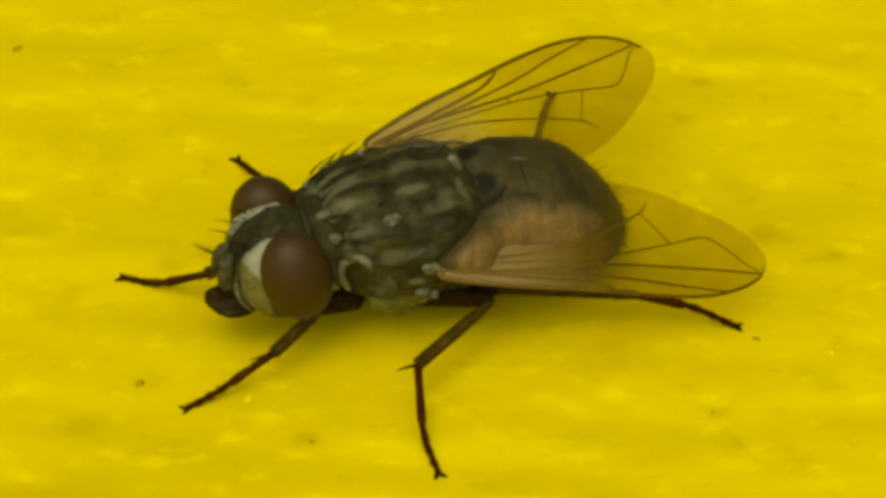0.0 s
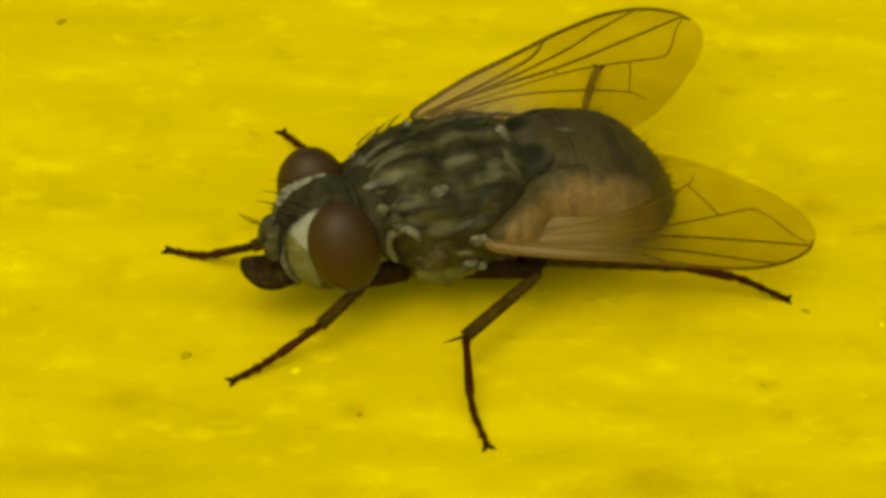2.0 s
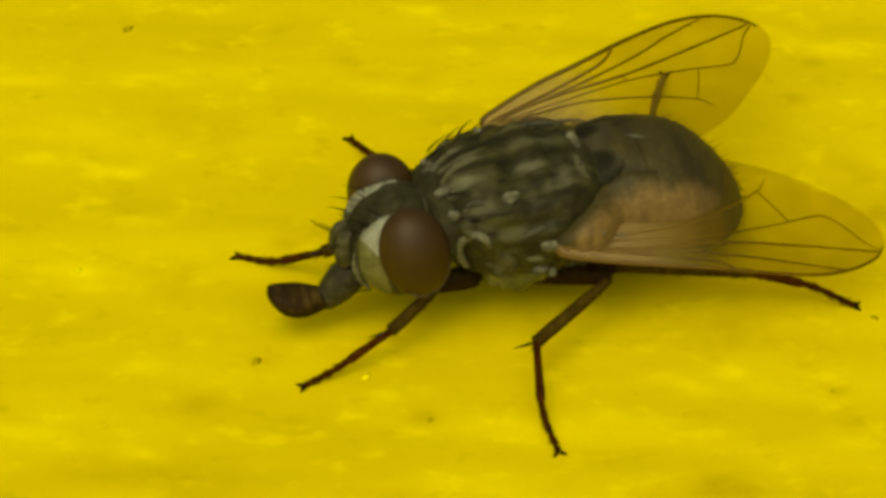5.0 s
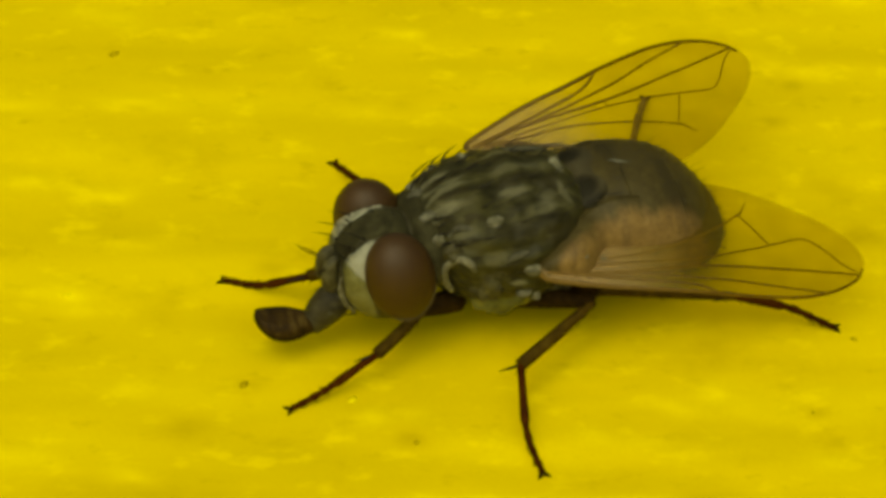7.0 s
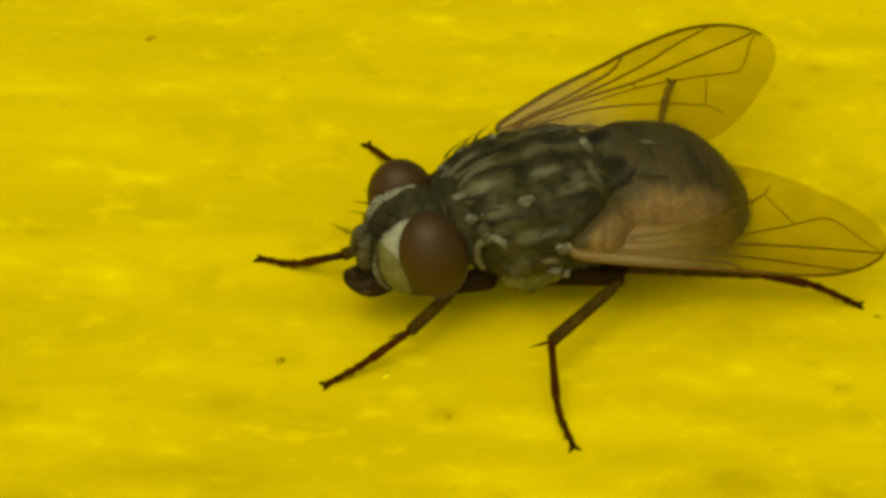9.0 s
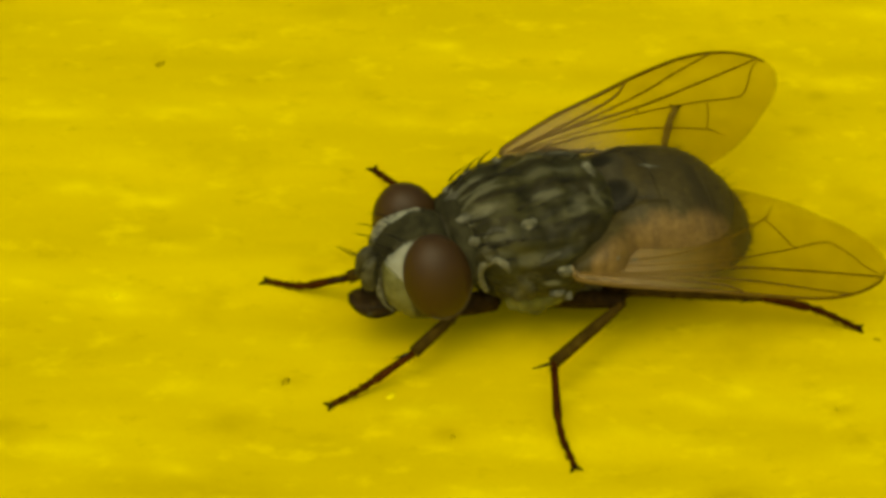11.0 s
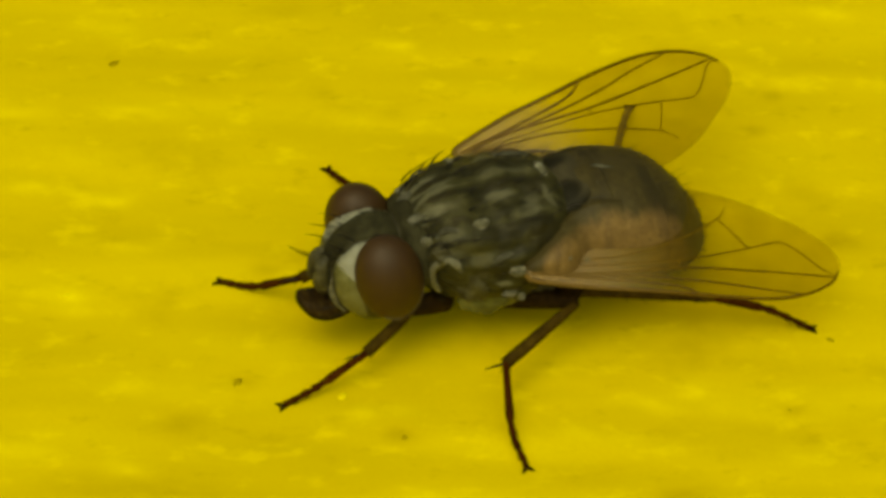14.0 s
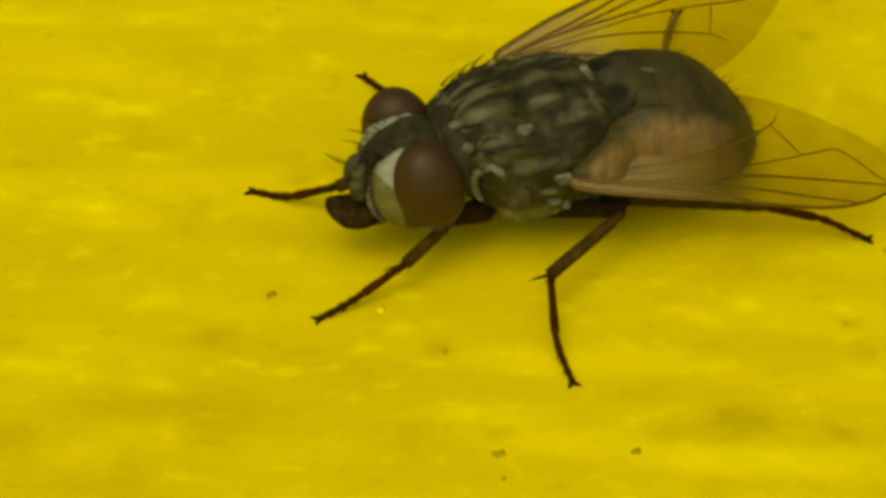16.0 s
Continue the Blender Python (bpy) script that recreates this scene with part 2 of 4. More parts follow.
def abdomen_material():
    """Dark brown back with greyish shimmer; buff flanks, each ring darker at its hind edge."""
    m, nt, b = material("abdomen_cuticle", 0.55, 0, 0.22)
    v = mm_coords(nt)
    x, y, z = split(nt, v)
    wob = noise_of(nt, v, 1.3, 4)
    fine = noise_of(nt, v, 6.0, 5, 0.7)
    band = noise_of(nt, mm_coords(nt, (2.6, 0.5, 0.5)), 1.0, 4, 0.6)
    edge = calc(nt, "ADD", calc(nt, "MULTIPLY_ADD", wob, 0.5, -0.25), calc(nt, "MULTIPLY_ADD", band, 0.6, -0.3))
    # The line between dark back and buff flank drops towards the wing's root and towards the tip.
    line = calc(nt, "MULTIPLY_ADD", calc(nt, "MAXIMUM", calc(nt, "ADD", x, 1.65), 0.0), 0.48, 0.99)
    line = calc(nt, "MULTIPLY_ADD", calc(nt, "MAXIMUM", calc(nt, "SUBTRACT", -2.1, x), 0.0), 0.08, line)
    side = calc(nt, "SUBTRACT", calc(nt, "ADD", calc(nt, "ABSOLUTE", y), edge), line)
    buff = calc(nt, "MULTIPLY", soft_step(nt, side, -0.13, 0.17), soft_step(nt, calc(nt, "ADD", x, edge), -4.5, -3.2))
    dark = ramp_of(nt, fine, [(0.3, (0.037, 0.027, 0.0065)), (0.55, (0.058, 0.044, 0.012)), (0.75, (0.086, 0.066, 0.021))])
    dark = mix_of(nt, calc(nt, "MULTIPLY", soft_step(nt, band, 0.50, 0.70), 0.55), dark, (0.020, 0.016, 0.006))
    pale = ramp_of(nt, fine, [(0.3, (0.125, 0.076, 0.021)), (0.55, (0.196, 0.122, 0.039)), (0.75, (0.262, 0.172, 0.062))])
    pale = mix_of(nt, calc(nt, "MULTIPLY", soft_step(nt, band, 0.50, 0.66), 0.5), pale, (0.062, 0.040, 0.016))
    nt.links.new(mix_of(nt, buff, dark, pale), b.inputs["Base Color"])
    nt.links.new(calc(nt, "MULTIPLY_ADD", fine, 0.3, 0.35), b.inputs["Roughness"])
    bump_of(nt, b, fine, 0.4, 0.04)
    return m


def eye_material():
    m, nt, b = material("compound_eye", 0.52, 0, 0.36)
    v = mm_coords(nt)
    vor = nt.nodes.new("ShaderNodeTexVoronoi")
    vor.inputs["Scale"].default_value = 26
    nt.links.new(v, vor.inputs["Vector"])
    f = noise_of(nt, v, 1.4, 3)
    col = ramp_of(nt, f, [(0.3, (0.037, 0.0165, 0.0025)), (0.7, (0.050, 0.0235, 0.004))])
    nt.links.new(col, b.inputs["Base Color"])
    bump_of(nt, b, calc(nt, "SUBTRACT", 1.0, vor.outputs["Distance"]), 0.25, 0.01)
    return m


def pad_material():
    """Mouth pad: brown-olive above, with paler creases, black along the sole."""
    m, nt, b = material("mouth_pad_skin", 0.6, 0, 0.15)
    v = mm_coords(nt)
    x, y, z = split(nt, v)
    f = noise_of(nt, mm_coords(nt, (3.0, 1.0, 2.0)), 2.2, 4, 0.6)
    top = ramp_of(nt, f, [(0.38, (0.014, 0.007, 0.001)), (0.53, (0.040, 0.022, 0.003)), (0.68, (0.085, 0.055, 0.013))])
    sole = calc(nt, "ADD", z, calc(nt, "MULTIPLY_ADD", f, 0.16, -0.08))
    nt.links.new(mix_of(nt, soft_step(nt, sole, -0.07, 0.06), (0.013, 0.005, 0.001), top), b.inputs["Base Color"])
    bump_of(nt, b, f, 0.6, 0.06)
    return m


def vein_material():
    """Brown veins, paler towards the wing's root."""
    m, nt, b = material("wing_vein", 0.5, 0, 0.1)
    v = mm_coords(nt)
    x, y, z = split(nt, v)
    f = noise_of(nt, v, 5.0, 3)
    dark = ramp_of(nt, f, [(0.3, (0.085, 0.046, 0.002)), (0.7, (0.16, 0.093, 0.005))])
    nt.links.new(mix_of(nt, soft_step(nt, x, -3.4, -1.4), dark, (0.15, 0.092, 0.022)), b.inputs["Base Color"])
    return m


def membrane_material(name, tint, cover):
    """Thin smoky wing skin: mostly clear, a little scattering, glossy."""
    m, nt, b = material(name, 0.35, 0, 0.35)
    v = mm_coords(nt)
    f = noise_of(nt, v, 2.2, 4)
    x, y, z = split(nt, v)
    root = soft_step(nt, x, -2.9, -0.8)
    nt.links.new(mix_of(nt, root, (0.36, 0.27, 0.05), (0.37, 0.25, 0.105)), b.inputs["Base Color"])
    bump_of(nt, b, noise_of(nt, v, 3.0, 3), 0.3, 0.03)
    clear = nt.nodes.new("ShaderNodeBsdfTransparent")
    skin = mix_of(nt, f, tint, tuple(c * 0.9 for c in tint))
    nt.links.new(mix_of(nt, root, skin, (0.97, 0.95, 0.93)), clear.inputs["Color"])
    mix = nt.nodes.new("ShaderNodeMixShader")
    nt.links.new(calc(nt, "ADD", calc(nt, "MULTIPLY", root, 0.46), calc(nt, "MULTIPLY_ADD", f, cover * 0.5, cover * 0.75)), mix.inputs[0])
    nt.links.new(clear.outputs[0], mix.inputs[1])
    nt.links.new(b.outputs[0], mix.inputs[2])
    nt.links.new(mix.outputs[0], nt.nodes["Material Output"].inputs["Surface"])
    return m


PAINT = paint_material()
THORAX = thorax_material()
SCUTELLUM = scutellum_material()
ABDOMEN = abdomen_material()
EYE = eye_material()
BLACK = mottled("black_cuticle", [(0.017, 0.0145, 0.006), (0.035, 0.030, 0.013), (0.068, 0.059, 0.028)], 5.0, 0.5)
DARK = mottled("dark_grey_cuticle", [(0.024, 0.021, 0.008), (0.052, 0.046, 0.019), (0.115, 0.106, 0.053)], 4.0, 0.5)
GREY = mottled("grey_dusted_plate", [(0.03, 0.028, 0.015), (0.085, 0.08, 0.05), (0.19, 0.185, 0.13)], 3.0, 0.6)
PALE = mottled("pale_dust_and_glint", [(0.06, 0.056, 0.03), (0.14, 0.132, 0.08), (0.26, 0.25, 0.175)], 5.0, 0.55)
# Lower cheek: yellow bounce from the board is part of this colour.
JOWL = mottled("bounce_tinted_jowl", [(0.08, 0.076, 0.022), (0.145, 0.139, 0.045), (0.21, 0.203, 0.085)], 4.0, 0.6)
SILVER = mottled("silvery_face", [(0.17, 0.17, 0.12), (0.27, 0.27, 0.20), (0.34, 0.34, 0.27)], 3.0, 0.5)
# Underside colour with the yellow light thrown up by the board mixed in.
BOUNCE = mottled("bounce_tinted_underside", [(0.07, 0.068, 0.016), (0.15, 0.145, 0.034), (0.24, 0.235, 0.075)], 3.0, 0.65)
RIM = mottled("eye_rim_skin", [(0.06, 0.045, 0.02), (0.12, 0.09, 0.045), (0.2, 0.16, 0.09)], 4.0, 0.6)
VELVET = mottled("brow_velvet", [(0.017, 0.015, 0.006), (0.033, 0.030, 0.013), (0.066, 0.061, 0.028)], 3.0, 0.75, 0.2, spec=0.1)
LEG = mottled("leg_cuticle", [(0.012, 0.006, 0.001), (0.023, 0.012, 0.002), (0.042, 0.023, 0.005)], 6.0, 0.65, spec=0.05)
TARSUS = mottled("tarsus_cuticle", [(0.027, 0.0065, 0.0004), (0.050, 0.013, 0.0008), (0.080, 0.026, 0.003)], 6.0, 0.65, spec=0.04)
# Far hind leg only: lightened to paint in the haze of the wing over it.
VEILED = mottled("veiled_leg_cuticle", [(0.17, 0.108, 0.011), (0.25, 0.165, 0.017), (0.33, 0.22, 0.03)], 6.0, 0.6, spec=0.1)
TIBIA = mottled("tibia_cuticle", [(0.028, 0.016, 0.001), (0.054, 0.032, 0.003), (0.087, 0.054, 0.007)], 6.0, 0.65, spec=0.06)
BRISTLE = mottled("bristle", [(0.008, 0.007, 0.004), (0.02, 0.016, 0.009)], 5.0, 0.4)
MOUTH = pad_material()
ROSTRUM = mottled("rostrum_skin", [(0.018, 0.015, 0.006), (0.04, 0.034, 0.015), (0.075, 0.065, 0.033)], 4.0, 0.5)
SQUAMA = mottled("squama_skin", [(0.09, 0.058, 0.022), (0.135, 0.089, 0.036), (0.19, 0.13, 0.06)], 2.5, 0.45)
VEIN = vein_material()
MEMBRANE = membrane_material("wing_membrane", (0.91, 0.875, 0.79), 0.06)
DIRT = mottled("dirt", [(0.32, 0.22, 0.003), (0.46, 0.34, 0.004), (0.60, 0.455, 0.004)], 9.0, 0.8)
BEAD_GLINT = mottled("paint_bead", [(0.93, 0.76, 0.01), (0.96, 0.82, 0.05)], 9.0, 0.45)


# ---- mesh helpers ----
def part(name, bm, mat, parent=None, label="", smooth=True):
    me = bpy.data.meshes.new(name)
    bmesh.ops.recalc_face_normals(bm, faces=bm.faces)
    bm.to_mesh(me)
    bm.free()
    me.materials.append(mat)
    if smooth:
        me.shade_smooth()
    ob = new(name, me)
    ob.parent = parent
    if label:
        tagged(ob, label)
    return ob


def spline(points, n):
    """n points along a Catmull-Rom curve through the given ones (any width)."""
    p = np.array(points, float)
    p = np.vstack([2 * p[0] - p[1], p, 2 * p[-1] - p[-2]])
    out = []
    for s in np.linspace(0, len(p) - 3 - 1e-9, n):
        i = int(s)
        t = s - i
        a, b, c, d = p[i : i + 4]
        out.append(0.5 * (2 * b + (c - a) * t + (2 * a - 5 * b + 4 * c - d) * t * t + (3 * b - a - 3 * c + d) * t**3))
    return np.array(out)


def ring_faces(bm, rings, caps=True):
    for r, s in zip(rings, rings[1:]):
        n = len(r)
        for i in range(n):
            bm.faces.new((r[i], r[(i + 1) % n], s[(i + 1) % n], s[i]))
    if caps:
        bm.faces.new(rings[0][::-1])
        bm.faces.new(rings[-1])


def loft(bm, stations, steps=24, n=40, keel=0.0, lump=0.0, seed=0.0, rough=0.0):
    """A closed body along x: stations of (x, centre z, half width, half height). keel narrows the lower half."""
    rings = []
    for x, cz, hw, hh in spline(stations, steps):
        ring = []
        for i in range(n):
            a = 2 * math.pi * i / n
            c, s = math.cos(a), math.sin(a)
            w = max(hw, 0.01) * (1 - keel * max(0.0, -s))
            k = 1 + lump * noise.noise((x * 1.7 + seed, c * 1.9, s * 1.9))
            if rough:
                k += rough * (noise.noise((x * 1.8, c * 5.5, s * 5.5 + 3)) + 0.5 * noise.noise((x * 5, c * 9, s * 9)))
            ring.append(bm.verts.new((x * MM, w * c * k * MM, (cz + max(hh, 0.01) * s * k) * MM)))
        rings.append(ring)
    ring_faces(bm, rings)
    return bm


def tube(bm, points, radii, n=8, steps=None):
    """A tapered tube along a smooth curve through points (mm)."""
    steps = steps or 4 * len(points)
    rows = spline([(*p, r) for p, r in zip(points, radii)], steps)
    rings, side = [], None
    for k, row in enumerate(rows):
        d = Vector(rows[min(k + 1, steps - 1)][:3] - rows[max(k - 1, 0)][:3]).normalized()
        if side is None:
            side = d.orthogonal().normalized()
        side = (side - d * side.dot(d)).normalized()
        up = d.cross(side)
        c, r = Vector(row[:3]), max(row[3], 0.002)
        rings.append([bm.verts.new((c + (side * math.cos(a) + up * math.sin(a)) * r) * MM) for a in (2 * math.pi * i / n for i in range(n))])
    ring_faces(bm, rings)
    return bm


def spike(bm, base, way, length, r, bend=(0, 0, -0.25), n=5):
    """One curved, pointed bristle."""
    b, w, q = Vector(base), Vector(way).normalized(), Vector(bend)
    pts = [b + w * length * t + q * length * t * t for t in (0, 0.35, 0.7, 1.0)]
    return tube(bm, pts, [r, r * 0.85, r * 0.5, r * 0.12], n, 5)


def blob(bm, centre, radii, turn=(0, 0, 0), lump=0.0, sub=3, seed=0.0):
    made = bmesh.ops.create_icosphere(bm, subdivisions=sub, radius=1.0)["verts"]
    e = Euler([radians(a) for a in turn]).to_matrix()
    for v in made:
        k = 1 + lump * noise.noise(v.co * 1.8 + Vector((seed, seed * 0.7, 0)))
        v.co = (e @ Vector([c * r * k for c, r in zip(v.co, radii)]) + Vector(centre)) * MM
    return bm


def plate(bm, centre, radii, arc, edge0, edge1, lift=0.02, thick=0.04, nu=26, nv=10):
    """A curved plate on an ellipsoid: along the arc (degrees round the y axis, 90 is the top, 0 the front), from edge0 to edge1 in y (mm, functions of 0..1)."""
    def at(t, s, out):
        f = radians(arc[0] + (arc[1] - arc[0]) * t)
        y = edge0(t) + (edge1(t) - edge0(t)) * s
        k = math.sqrt(max(0.02, 1 - (y / radii[1]) ** 2))
        return Vector((centre[0] + (radii[0] * k + out) * math.cos(f), centre[1] + y, centre[2] + (radii[2] * k + out) * math.sin(f))) * MM
    top = [[bm.verts.new(at(i / nu, j / nv, lift * (1 - (2 * j / nv - 1) ** 6))) for j in range(nv + 1)] for i in range(nu + 1)]
    low = [[bm.verts.new(at(i / nu, j / nv, lift - thick)) for j in range(nv + 1)] for i in range(nu + 1)]
    for i in range(nu):
        for j in range(nv):
            bm.faces.new((top[i][j], top[i + 1][j], top[i + 1][j + 1], top[i][j + 1]))
            bm.faces.new((low[i][j], low[i][j + 1], low[i + 1][j + 1], low[i + 1][j]))
    for i in range(nu):
        bm.faces.new((top[i][0], low[i][0], low[i + 1][0], top[i + 1][0]))
        bm.faces.new((top[i][nv], top[i + 1][nv], low[i + 1][nv], low[i][nv]))
    for j in range(nv):
        bm.faces.new((top[0][j], top[0][j + 1], low[0][j + 1], low[0][j]))
        bm.faces.new((top[nu][j], low[nu][j], low[nu][j + 1], top[nu][j + 1]))
    return bm


# ---- the painted board: one sheet, finely modelled round the fly, with brush marks in its relief ----
def value_noise(x, y, seed):
    rs = np.random.RandomState(seed)
    grid = rs.rand(256, 256)
    xi, yi = np.floor(x).astype(int), np.floor(y).astype(int)
    u, v = x - xi, y - yi
    u, v = u * u * (3 - 2 * u), v * v * (3 - 2 * v)
    g = lambda a, b: grid[a % 256, b % 256]
    return (g(xi, yi) * (1 - u) + g(xi + 1, yi) * u) * (1 - v) + (g(xi, yi + 1) * (1 - u) + g(xi + 1, yi + 1) * u) * v - 0.5


# Shining brush strokes: (x, y, half length in mm, weight); soiled or browner places: (x, y, radius in mm, weight).
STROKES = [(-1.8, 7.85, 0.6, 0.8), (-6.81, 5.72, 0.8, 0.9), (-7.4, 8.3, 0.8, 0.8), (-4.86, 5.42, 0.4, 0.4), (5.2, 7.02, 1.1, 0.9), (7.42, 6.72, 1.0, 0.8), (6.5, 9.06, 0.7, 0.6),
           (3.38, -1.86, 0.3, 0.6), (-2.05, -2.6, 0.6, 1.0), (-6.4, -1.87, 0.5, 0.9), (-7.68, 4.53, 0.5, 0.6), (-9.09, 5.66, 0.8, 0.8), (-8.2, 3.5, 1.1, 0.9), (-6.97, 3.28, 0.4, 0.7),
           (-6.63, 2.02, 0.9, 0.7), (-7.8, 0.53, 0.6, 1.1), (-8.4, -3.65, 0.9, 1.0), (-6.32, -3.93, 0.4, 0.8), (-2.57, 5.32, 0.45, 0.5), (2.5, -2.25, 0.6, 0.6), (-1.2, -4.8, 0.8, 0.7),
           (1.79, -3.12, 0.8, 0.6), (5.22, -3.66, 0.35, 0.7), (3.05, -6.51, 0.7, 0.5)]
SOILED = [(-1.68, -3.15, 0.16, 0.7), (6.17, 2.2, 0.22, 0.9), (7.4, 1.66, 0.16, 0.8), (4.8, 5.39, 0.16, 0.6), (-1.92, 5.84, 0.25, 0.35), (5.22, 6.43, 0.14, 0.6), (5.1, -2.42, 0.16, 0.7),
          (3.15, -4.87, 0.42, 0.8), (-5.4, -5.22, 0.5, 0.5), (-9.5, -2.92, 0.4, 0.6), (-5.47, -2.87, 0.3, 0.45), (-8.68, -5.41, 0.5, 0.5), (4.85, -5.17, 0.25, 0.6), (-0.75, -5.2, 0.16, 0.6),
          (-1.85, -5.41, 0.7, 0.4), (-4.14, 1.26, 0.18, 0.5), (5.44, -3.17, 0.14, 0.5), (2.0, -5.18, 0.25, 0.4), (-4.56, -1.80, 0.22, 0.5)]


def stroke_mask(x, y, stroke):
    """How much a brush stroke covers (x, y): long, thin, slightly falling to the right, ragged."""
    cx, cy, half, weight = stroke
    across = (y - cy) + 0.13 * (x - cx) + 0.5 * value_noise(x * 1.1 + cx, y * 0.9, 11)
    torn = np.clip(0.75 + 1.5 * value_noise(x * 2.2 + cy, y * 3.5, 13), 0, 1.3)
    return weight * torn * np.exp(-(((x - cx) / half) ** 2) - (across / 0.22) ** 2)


def relief(x, y):
    """Height of the paint in mm at (x, y) mm: long brush marks, soft dimples."""
    s = y + 0.12 * x + 0.5 * value_noise(x * 0.12, y * 0.3, 3)
    h = 0.040 * value_noise(x * 0.11, s * 0.75, 5) + 0.034 * value_noise(x * 0.2 + 9, s * 1.7, 6)
    h += 0.020 * value_noise(x * 0.7, s * 1.3, 7) + 0.008 * value_noise(x * 1.6, s * 2.8, 8)
    for stroke in STROKES:
        h = h + 0.014 * stroke_mask(x, y - 0.08, stroke)
    return h


def sheen_soil(x, y):
    """Tone of the paint: above nought where stroke sheen is painted in, below it on soiled or browner places."""
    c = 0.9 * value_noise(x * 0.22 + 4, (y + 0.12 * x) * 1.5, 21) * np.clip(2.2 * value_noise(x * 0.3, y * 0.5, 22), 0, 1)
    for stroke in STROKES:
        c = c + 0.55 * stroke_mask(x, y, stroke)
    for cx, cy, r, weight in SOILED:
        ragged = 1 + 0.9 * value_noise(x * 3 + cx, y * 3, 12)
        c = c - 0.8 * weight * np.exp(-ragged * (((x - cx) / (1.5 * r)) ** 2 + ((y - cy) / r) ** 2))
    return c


def board():
    def axis(fine, pitch):
        a = list(np.arange(-fine, fine + pitch / 2, pitch))
        far = fine + np.cumsum(0.2 * 1.35 ** np.arange(30))
        far = list(far[far < 115]) + [124.6, 125.0, 125.001]
        return np.array([-v for v in far[::-1]] + a + far)
    xs, ys = axis(13, 0.06), axis(13, 0.06)
    gx, gy = np.meshgrid(xs, ys, indexing="ij")
    fade = np.clip(2.5 - np.maximum(np.abs(gx), np.abs(gy)) / 10, 0, 1)
    gz = relief(gx, gy) * fade
    # The board's edge turns down over its thickness.
    out = np.maximum(np.abs(gx), np.abs(gy))
    gz = np.where(out > 125.0005, -12.0, np.where(out > 124.8, -0.3, gz))
    pts = np.stack([gx, gy, gz], -1).reshape(-1, 3) * MM
    nx, ny = len(xs), len(ys)
    i = (np.arange(nx - 1)[:, None] * ny + np.arange(ny - 1)).ravel()
    quads = np.stack([i, i + ny, i + ny + 1, i + 1], 1)
    me = bpy.data.meshes.new("ground")
    me.vertices.add(len(pts))
    me.vertices.foreach_set("co", pts.ravel())
    me.loops.add(quads.size)
    me.loops.foreach_set("vertex_index", quads.ravel())
    me.polygons.add(len(quads))
    me.polygons.foreach_set("loop_start", np.arange(len(quads)) * 4)
    me.update()
    me.validate()
    me.attributes.new("sheen_soil", "FLOAT", "POINT").data.foreach_set("value", (sheen_soil(gx, gy) * fade).astype(np.float32).ravel())
    me.materials.append(PAINT)
    me.shade_smooth()
    return tagged(new("ground", me), "glossy yellow painted board with faint brush marks and blotches", "painted surface", kind="structure")


board()


def ground_z(x, y):
    return float(relief(np.array([x]), np.array([y]))[0])


# ---- the fly ----
fly = new("house_fly")
fly.matrix_world = pose(-0.217 * MM, 0.239 * MM, 0, 0, 0, 200)
tagged(fly, "grey-striped house fly with red-brown eyes standing on yellow paint", "fly")
TURN = Matrix.Rotation(radians(200), 3, "Z")


def floor_under(x, y):
    """Height of the board under a place given in the fly's own millimetres."""
    w = TURN @ Vector((x, y, 0))
    return ground_z(w.x - 0.217, w.y + 0.239)


ABD = [(-1.15, 1.76, 0.85, 0.83), (-1.7, 1.70, 1.24, 1.05), (-2.4, 1.57, 1.40, 1.11), (-3.1, 1.36, 1.30, 1.04), (-3.6, 1.12, 1.0, 0.84), (-3.95, 0.92, 0.55, 0.50), (-4.1, 0.84, 0.12, 0.12)]
ABD_FINE = spline(ABD, 121)


